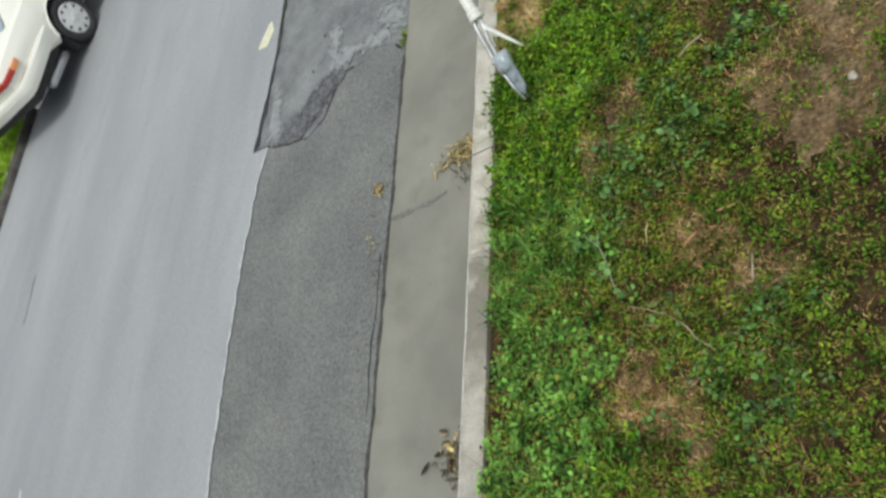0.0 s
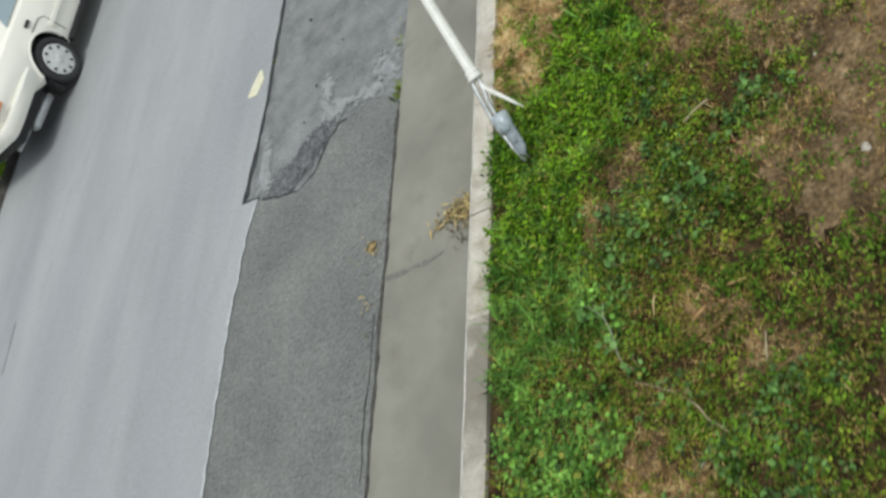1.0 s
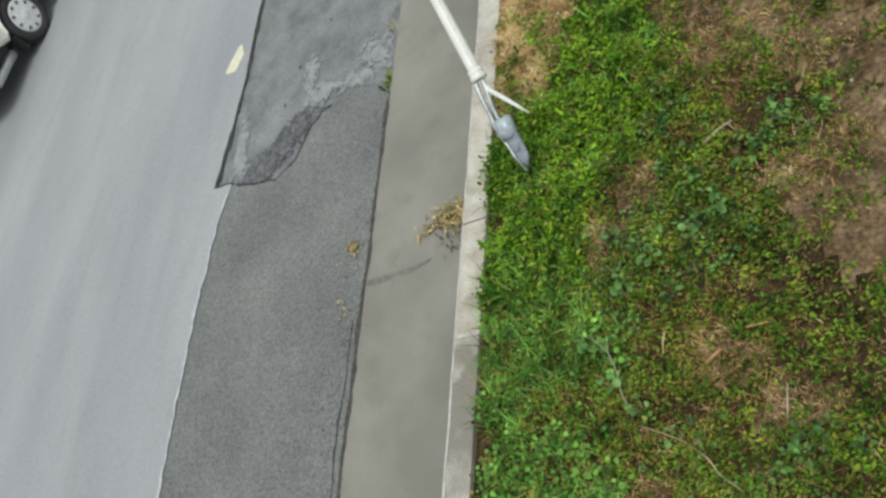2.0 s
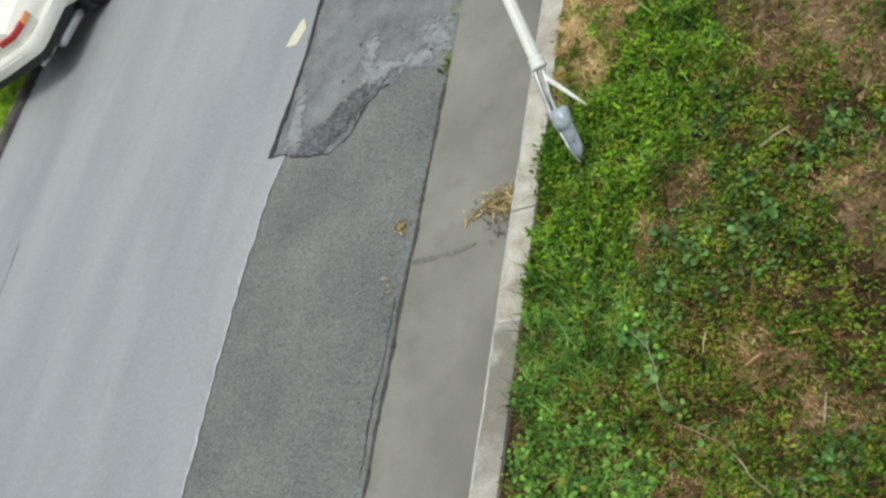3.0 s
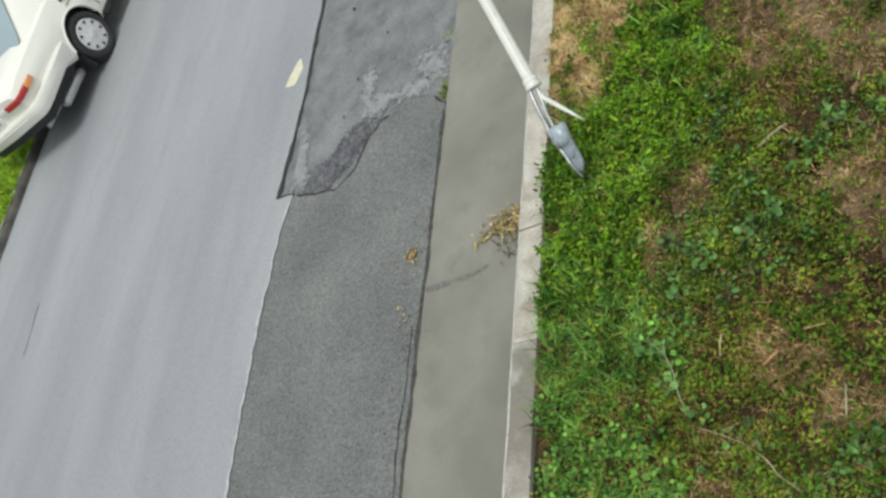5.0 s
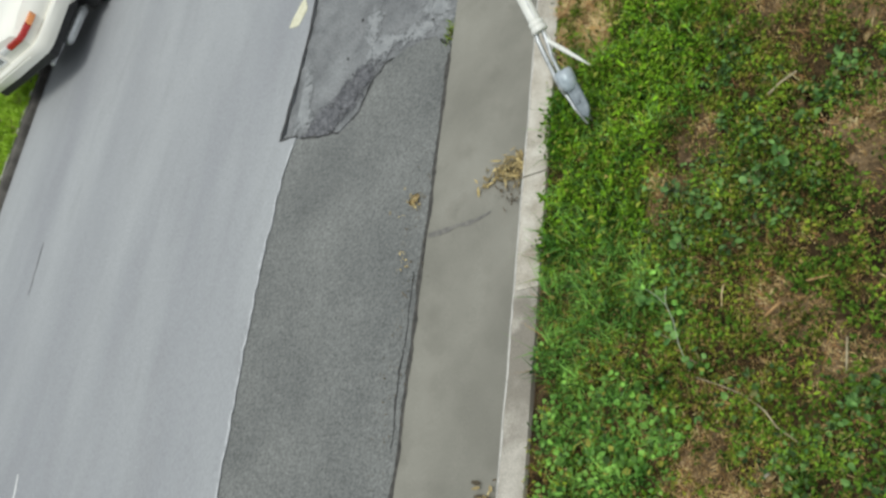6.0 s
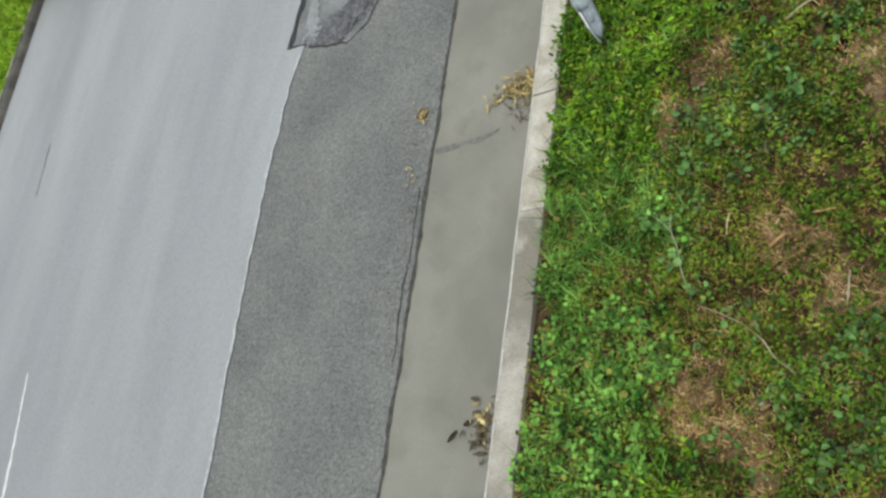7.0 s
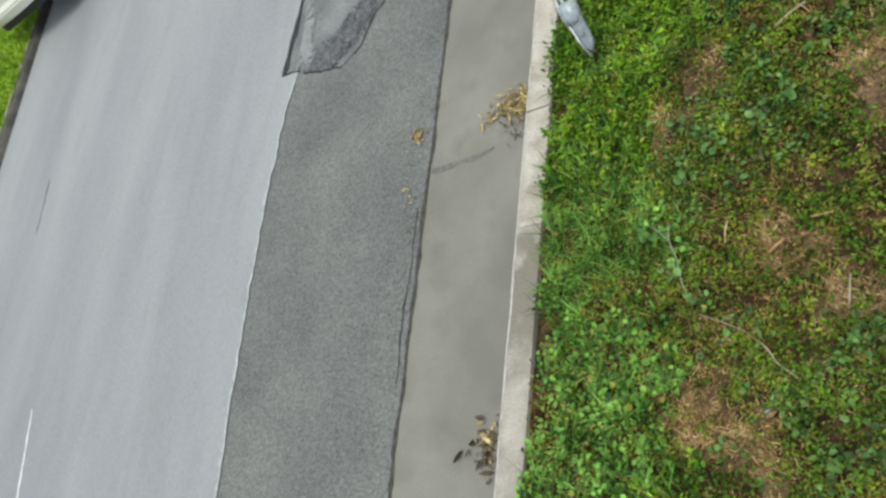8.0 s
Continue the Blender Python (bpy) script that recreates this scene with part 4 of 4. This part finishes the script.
# ---- guy wire end with its white guard ----
def make_guy():
    guy = tagged(new("guy_wire_anchor"), "slanting guy wire end with white plastic guard in the grass", "guy wire")
    tip, collar = Vector((0.494, 0.115, 0.30)), Vector((0.401, 0.491, 0.631))
    d = (collar - tip).normalized()
    side = d.cross(Vector((0, 0, 1))).normalized()
    up = side.cross(d)
    guy.location = tip

    def at(k, s=0.0, u=0.0):
        return d * k - side * s + up * u

    L = (collar - tip).length
    part("guard", tube([at(L + 0.012), at(L + 0.05), at(L + 0.4, -0.004), at(L + 1.2, -0.012), at(L + 2.1, -0.02)], [0.033, 0.032, 0.031, 0.030, 0.029], 20), GUARD, guy, "white plastic guy guard tube", True)
    part("guard_seam", tube([at(L + 0.04, -0.016, 0.0275), at(L + 0.4, -0.019, 0.0265), at(L + 1.2, -0.027, 0.0255), at(L + 2.09, -0.034, 0.0245)], 0.0025, 6), STEEL, guy, "thin grey seam along the guard")
    part("collar", tube([at(L - 0.03), at(L - 0.026), at(L - 0.006), at(L), at(L + 0.006), at(L + 0.026), at(L + 0.03)], [0.036, 0.044, 0.041, 0.036, 0.040, 0.039, 0.033], 20), GUARD, guy, "ribbed white collar", True)
    # two wire legs that bow out, and a loose white tail
    part("wire_leg", tube([at(L + 0.02, 0.012), at(L - 0.06, 0.03, 0.01), at(L - 0.14, 0.036, 0.01), at(L - 0.22, 0.042), at(0.24, 0.048), at(0.15, 0.042)], 0.012, 8), STEEL, guy, "dull steel wire leg", True)
    part("wire_leg", tube([at(L + 0.02, -0.012), at(L - 0.07, -0.012, 0.01), at(L - 0.16, 0.004, 0.016), at(L - 0.25, 0.012, 0.01), at(0.22, 0.004)], 0.0105, 8), STEEL, guy, "dull steel wire leg", True)
    part("wire_tail", tube([at(L + 0.02, -0.015, -0.01), at(L - 0.06, -0.012), at(L - 0.10, -0.02, 0.01), at(L - 0.16, -0.06, 0.02), at(L - 0.24, -0.11, 0.025), at(L - 0.30, -0.145, 0.02)], [0.014, 0.013, 0.012, 0.013, 0.009, 0.003], 8), GUARD, guy, "frayed white wire tail", True)
    # clamp: a cup with a flat blade that narrows to the anchor rod
    clamp = part("clamp", tube([at(0.225), at(0.262), at(0.256), at(0.20), at(0.165), at(0.15)], [0.030, 0.040, 0.047, 0.046, 0.037, 0.022], 20), STEEL_BLUE, guy, "blue-grey metal cup of the clamp", True)
    bm = bmesh.new()
    rings = []
    for k, w, h in ((0.19, 0.032, 0.014), (0.12, 0.034, 0.014), (0.05, 0.031, 0.012), (0.02, 0.022, 0.010), (0.0, 0.006, 0.006)):
        rings.append([tuple(at(k, w * a - 0.006, h * b)) for a, b in ((-1, -0.6), (-0.8, -1), (0.8, -1), (1, -0.6), (1, 0.6), (0.8, 1), (-0.8, 1), (-1, 0.6))])
    part("blade", loft(rings, bm), STEEL_DARK, clamp, "flat grey blade")
    part("bolt", tube([at(0.09, -0.004, 0.008), at(0.09, -0.004, 0.022)], 0.011, 6), STEEL_DARK, clamp)
    part("side_rod", tube([at(0.25, 0.05), at(0.19, 0.052), at(0.13, 0.038), at(0.07, 0.034), at(-0.03, 0.012)], 0.0075, 8), STEEL, guy, "bright steel side rod", True)
    part("anchor_rod", tube([at(0.03), Vector((-0.03, 0.05, -0.07)), Vector((-0.07, 0.11, -0.22))], 0.009, 8), STEEL, guy, "steel anchor rod into the ground", True)


make_guy()


# ---- small things ----
def curled_leaf(name, x, y, z, size, turn, mat, label, ratio=0.5, curl=0.25):
    bm = bmesh.new()
    n, m = 7, 4
    rng = random.Random(int(x * 1000) + int(y * 100))
    grid = []
    for i in range(n + 1):
        u = i / n
        w = ratio * size * math.sin(math.pi * min(0.98, max(0.04, u))) ** 0.7 * (0.85 + 0.3 * rng.random())
        row = []
        for j in range(m + 1):
            v = j / m - 0.5
            px, py = (u - 0.5) * size, v * w
            h = 0.003 + curl * size * (v * v * 2 + 0.5 * (u - 0.5) ** 2) + 0.03 * size * rng.random()
            row.append(bm.verts.new((px, py, h)))
        grid.append(row)
    for i in range(n):
        for j in range(m):
            bm.faces.new((grid[i][j], grid[i + 1][j], grid[i + 1][j + 1], grid[i][j + 1]))
    bmesh.ops.solidify(bm, geom=bm.faces[:], thickness=0.0012)
    ob = tagged(link_mesh(name, bm, mat, True), label, "leaf")
    ob.matrix_world = pose(x, y, z, 0, 0, turn)
    return ob


def litter(name, x, y, z, spread, count, size, mat, label, seed, wide=(0.2, 0.6)):
    """A heap of small curled scraps as one loose clump."""
    rng = np.random.default_rng(seed)
    verts, faces = [], []
    for _ in range(count):
        px, py = rng.normal(0, spread[0]), rng.normal(0, spread[1])
        a, s, t = rng.uniform(0, 6.28), rng.uniform(*size), rng.normal(0, 0.6)
        h = z + 0.004 + abs(rng.normal(0, 0.014)) + abs(t) * s * 0.4
        i = len(verts)
        w = s * rng.uniform(*wide)
        for u, v in ((-0.5, -0.2), (0.0, -0.5), (0.5, 0.0), (0.0, 0.5), (-0.5, 0.2)):
            lx, ly = u * s, v * w
            verts.append((x + px + lx * math.cos(a) - ly * math.sin(a), y + py + lx * math.sin(a) + ly * math.cos(a), h + t * lx))
        faces.append(tuple(range(i, i + 5)))
    me = bpy.data.meshes.new(name)
    me.from_pydata(verts, [], faces)
    me.materials.append(mat)
    return tagged(new(name, me), label, "leaf litter", kind="stuff")


litter("dry_leaf_litter", -0.17, 0.19, -0.014, (0.052, 0.045), 230, (0.02, 0.065), LEAF_TAN, "heap of dry tan leaves against the kerb", 1, (0.08, 0.35))
litter("dry_leaf_litter", -0.33, 0.16, -0.014, (0.05, 0.04), 26, (0.02, 0.06), LEAF_TAN, "scattered dry tan leaf scraps in the gutter", 2)
litter("brown_leaf_litter", -0.075, 0.235, -0.006, (0.018, 0.03), 45, (0.015, 0.045), LEAF_DARK, "brown leaves under the dry heap at the kerb", 9)
litter("rotten_leaf_litter", -0.15, 0.03, -0.014, (0.06, 0.05), 40, (0.015, 0.04), LEAF_DARK, "dark rotten leaf bits in the gutter", 3)
litter("rotten_leaf_litter", -0.17, -1.73, -0.014, (0.045, 0.07), 55, (0.02, 0.06), LEAF_DARK, "dark rotten leaves against the kerb", 4)
litter("dry_leaf_litter", -0.16, -1.70, -0.008, (0.04, 0.05), 30, (0.02, 0.05), LEAF_TAN, "dry tan leaves among rotten ones in the gutter", 5)
curled_leaf("dark_leaf", -0.36, -1.755, -0.010, 0.075, 50, LEAF_DARK, "long dark curled leaf lying in the gutter", 0.35)
curled_leaf("dark_leaf", -0.27, -1.69, -0.010, 0.06, 20, LEAF_DARK, "small dark curled leaf lying in the gutter", 0.5)
curled_leaf("dry_leaf", -0.92, 0.185, -0.004, 0.085, 40, LEAF_PALE, "curled dry tan leaf on dark asphalt", 0.75, 0.5)
litter("leaf_crumbs", -0.95, 0.18, -0.004, (0.06, 0.05), 22, (0.01, 0.03), LEAF_TAN, "tan leaf crumbs on dark asphalt", 6)
litter("leaf_crumbs", -0.95, -0.21, -0.004, (0.03, 0.06), 14, (0.01, 0.028), LEAF_TAN, "tan leaf crumbs beside the gutter", 7)
litter("grit", -0.90, -0.55, -0.005, (0.06, 0.55), 130, (0.008, 0.022), LEAF_DARK, "dark grit along the gutter edge", 8)

# torn paper scrap on the road
bm = prism(jagged([(-2.53, 2.54), (-2.46, 2.40), (-2.53, 2.26), (-2.59, 2.27), (-2.67, 2.30), (-2.62, 2.42), (-2.545, 2.54)], 0.03, 0.012, 2.0)[:-1], 0.001, 0.004)
for v in bm.verts:
    v.co.z += fall(v.co.x)
tagged(link_mesh("paper_scrap", bm, PAPER), "torn cream paper scrap on the pale asphalt", "paper")


def flat_streak(name, points, widths, z, mat, label, category, seed=0.0):
    bm = bmesh.new()
    left, right = [], []
    for i, ((x, y), w) in enumerate(zip(points, widths)):
        ax, ay = points[max(i - 1, 0)]
        bx, by = points[min(i + 1, len(points) - 1)]
        d = math.hypot(bx - ax, by - ay)
        nx, ny = -(by - ay) / d, (bx - ax) / d
        w1, w2 = w * (1 + 0.5 * noise.noise((x * 30 + seed, y * 30, 0))), w * (1 + 0.5 * noise.noise((x * 30, y * 30 + seed, 9)))
        zz = z(x) if callable(z) else z
        left.append(bm.verts.new((x + nx * w1, y + ny * w1, zz)))
        right.append(bm.verts.new((x - nx * w2, y - ny * w2, zz)))
    for i in range(len(points) - 1):
        bm.faces.new((left[i], right[i], right[i + 1], left[i + 1]))
    bmesh.ops.recalc_face_normals(bm, faces=bm.faces)
    return tagged(link_mesh(name, bm, mat), label, category, kind="structure")


def gutter_z(x):
    return 0.003 + (0.0 if x < -0.79 else -0.008 * (x + 0.79) / 0.24 if x < -0.55 else -0.008 - 0.008 * (x + 0.55) / 0.3)


pts = jagged([(-0.775, -0.08), (-0.62, -0.085), (-0.5, -0.075), (-0.42, -0.065), (-0.33, -0.04)], 0.02, 0.015, 4.0)
flat_streak("damp_streak", pts, [0.02 * (0.35 + 0.65 * abs(math.sin(3 + 11 * x))) * (1 if x < -0.45 else 0.5) for x, y in pts], gutter_z, DAMP, "damp dark streak across the gutter", "stain")
pts = jagged([(-6.63, 1.43), (-6.6, 1.1), (-6.578, 0.81)], 0.04, 0.02, 6.0)
flat_streak("tar_mark", pts, [0.013] * len(pts), lambda x: fall(x) + 0.003, ASPHALT_RAW, "short dark tar mark on pale asphalt", "tar mark")
pts = jagged([(-5.45, -1.114), (-5.36, -1.5), (-5.263, -1.91), (-5.15, -2.5), (-5.04, -3.23)], 0.06, 0.012, 8.0)
flat_streak("paint_line", pts, [0.012 + 0.022 * i / len(pts) for i in range(len(pts))], lambda x: fall(x) + 0.003, LINE, "worn white painted line on the road", "road marking")
pts = [(x - 0.003, y) for x, y in seam if -2.6 < y < 1.05]
flat_streak("worn_seam", pts, [0.009 + 0.014 * max(0, noise.noise((0, y * 5, 3)) + 0.2) for x, y in pts], 0.003, DUST, "pale chipped edge of the asphalt seam", "seam")
pts = [(x, y + 0.008) for x, y in strip_end if x < -1.3]
flat_streak("asphalt_crack", pts, [0.009 * (0.5 + abs(noise.noise((x * 8, y * 8, 0))) * 1.5) for x, y in pts], -0.0015, BASE, "dark broken edge of the asphalt strip", "crack")
pts = [(x + 0.011, y + 0.006) for x, y in cut if y < 9]
flat_streak("asphalt_crack", pts, [0.008 + 0.012 * abs(noise.noise((x * 5, y * 4, 0))) for x, y in pts], -0.0035, BASE, "dark open crack beside the broken patch", "crack")
for a, b, w in ((-1.35, -0.3, 0.007),):
    pts = ragged(-0.86, a, b, 0.04, 0.03, 21.0 + a)
    flat_streak("asphalt_crack", pts, [w * (0.4 + abs(noise.noise((3, y * 5, 0))) * 1.6) for x, y in pts], -0.003, BASE, "thin dark crack beside the gutter", "crack")


pts = ragged(-0.800, -3.0, 1.25, 0.03, 0.014, 61.0)
flat_streak("gutter_dirt", pts, [0.008 + 0.016 * abs(noise.noise((7, y * 4, 0))) + 0.008 * abs(noise.noise((9, y * 19, 0))) for x, y in pts], 0.0035, DIRT, "dark dirt line along the gutter edge", "dirt")


def stalk(points, r, label, mat=None):
    return tagged(link_mesh("dry_stalk", tube(points, [r * (1 - 0.5 * i / len(points)) for i in range(len(points))], 6), mat or STALK, True), label, "stalk")


def zz(x, y, h):
    return (x, y, verge_z(x, y) + h)


stalk([zz(1.273, -1.421, 0.07), zz(1.31, -1.46, 0.075), zz(1.343, -1.516, 0.06), zz(1.42, -1.58, 0.03)], 0.004, "pale bent dry stalk on the verge")
stalk([zz(1.02, -1.278, 0.06), zz(1.12, -1.324, 0.07), zz(1.212, -1.373, 0.07), zz(1.27, -1.42, 0.06)], 0.0025, "long thin dry stalk on the verge")
stalk([zz(0.973, -1.23, 0.02), zz(0.949, -1.128, 0.07), zz(0.932, -1.024, 0.095), zz(0.906, -0.955, 0.11), zz(0.857, -0.901, 0.115), zz(0.802, -0.855, 0.11)], 0.0026, "pale weed stem rising from the grass", TWIG)
stalk([zz(0.906, -0.955, 0.11), zz(0.905, -0.92, 0.115), zz(0.911, -0.875, 0.115)], 0.002, "pale side shoot of a weed stem", TWIG)
stalk([zz(1.15, -0.896, 0.07), zz(1.142, -0.94, 0.075), zz(1.134, -0.987, 0.06)], 0.0045, "short straw stub on the verge", LEAF_PALE)
stalk([zz(1.312, -1.058, 0.055), zz(1.35, -1.035, 0.065), zz(1.379, -1.013, 0.06)], 0.007, "thick orange straw on the verge", LEAF_ORANGE)
stalk([zz(1.484, -0.942, 0.06), zz(1.53, -0.945, 0.065), zz(1.573, -0.941, 0.06)], 0.0045, "short orange straw on the verge", LEAF_ORANGE)
stalk([zz(1.62, -1.2, 0.06), zz(1.60, -1.33, 0.04)], 0.005, "pale dry stalk on the verge")
stalk([zz(1.373, -0.026, 0.07), zz(1.433, 0.006, 0.08), zz(1.503, 0.046, 0.07)], 0.006, "pale dry seed stalk on the verge")


def pebble(x, y, r, seed):
    bm = bmesh.new()
    bmesh.ops.create_icosphere(bm, subdivisions=2, radius=r)
    for v in bm.verts:
        v.co *= 1 + 0.3 * noise.noise(v.co * 60 + Vector((seed, 0, 0)))
        v.co.z *= 0.6
    ob = tagged(link_mesh("pebble", bm, STONE, True), "small pale pebble on bare soil", "pebble")
    ob.location = (x, y, verge_z(x, y) + r * 0.4)


for i, (x, y, r) in enumerate(((2.13, -0.49, 0.022), (2.2, -0.62, 0.010), (1.36, -1.72, 0.012), (1.28, -1.68, 0.014), (2.0, 0.1, 0.009), (1.8, 0.35, 0.010))):
    pebble(x, y, r, i)
for x, y, s_, a in ((1.30, -1.70, 0.05, 30), (1.22, -1.78, 0.045, 80), (1.40, -1.66, 0.04, 10), (0.36, -1.17, 0.04, 50), (1.15, -1.80, 0.05, 140), (1.6, 0.42, 0.05, 20), (1.795, 0.129, 0.06, 70)):
    curled_leaf("dry_leaf", x, y, verge_z(x, y) + 0.02, s_, a, LEAF_PALE, "curled dry tan leaf among the grass", 0.5, 0.4)


def moss_tuft(x, y, z, spread, count, label, seed):
    rng = np.random.default_rng(seed)
    spots = np.stack([x + rng.normal(0, spread[0], count), y + rng.normal(0, spread[1], count)], 1)
    blades("moss_tuft", spots, rng, (0.008, 0.03), (0.003, 0.007), (0.4, 1.6), GRASS_MID, label, lambda a, b: z, 0.004)


moss_tuft(-0.82, 1.42, -0.015, (0.03, 0.05), 160, "small yellow-green moss tuft at the gutter edge", 31)
moss_tuft(-0.85, 1.95, -0.018, (0.03, 0.08), 70, "thin moss along the gutter edge", 32)
moss_tuft(-2.36, 2.55, -0.03, (0.008, 0.1), 70, "thin moss in the asphalt crack", 33)


def weed_plant(x, y, count, size, seed):
    """A rosette of broad, cupped leaves on short stems."""
    rng = np.random.default_rng(seed)
    plant = tagged(new("weed_plant"), "pale blue-green weed with broad round leaves", "weed", group="weeds on the verge")
    plant.location = (x, y, verge_z(x, y))
    for k in range(count):
        a = 6.283 * k / count + rng.normal(0, 0.3)
        out, s = rng.uniform(0.6, 1.5) * size, size * rng.uniform(0.7, 1.15)
        h, lift, roll_ = rng.uniform(0.06, 0.105), rng.normal(0.0, 0.5), rng.normal(0.0, 0.5)
        c, si = math.cos(a), math.sin(a)
        bm = bmesh.new()
        mid = bm.verts.new((out * c, out * si, h - 0.12 * s))
        rim = []
        for i in range(10):
            b = 6.283 * i / 10
            r = 0.5 * s * (1 - 0.28 * max(0.0, math.cos(b + 3.14)) ** 4 + 0.06 * rng.normal())
            px, py = r * math.cos(b) * 1.1, r * math.sin(b)
            rim.append(bm.verts.new((out * c + px * c - py * si, out * si + px * si + py * c, h + 0.06 * s * math.sin(3 * b) + lift * px + roll_ * py)))
        for i in range(10):
            bm.faces.new((mid, rim[i], rim[(i + 1) % 10]))
        part("leaf", bm, WEED, plant, "", True)
        part("stem", tube([(0, 0, -0.01), (0.5 * out * c, 0.5 * out * si, 0.6 * h), (out * c, out * si, h - 0.12 * s)], 0.0015, 5), STALK, plant)


for i, (x, y, n, s_) in enumerate(((0.80, -0.86, 6, 0.045), (0.90, -1.08, 4, 0.036), (1.08, -0.52, 5, 0.036), (1.30, -0.42, 5, 0.034), (0.95, -0.66, 5, 0.032), (1.02, -1.20, 4, 0.03), (1.42, -0.36, 5, 0.034))):
    weed_plant(x, y, n, s_, 100 + i)
for i, (x, y, r) in enumerate(((-1.75, 1.96, 0.012), (-1.01, 1.63, 0.011), (-1.84, 1.64, 0.010), (-1.95, 2.78, 0.016), (-1.5, 2.3, 0.009))):
    bm = bmesh.new()
    bmesh.ops.create_icosphere(bm, subdivisions=2, radius=r)
    for v in bm.verts:
        v.co *= 1 + 0.35 * noise.noise(v.co * 80 + Vector((i, 0, 0)))
        v.co.z *= 0.5
    chip = tagged(link_mesh("asphalt_chip", bm, BASE, True), "loose dark asphalt chip on the broken patch", "asphalt chip", group="loose asphalt chips")
    chip.location = (x, y, -0.014)
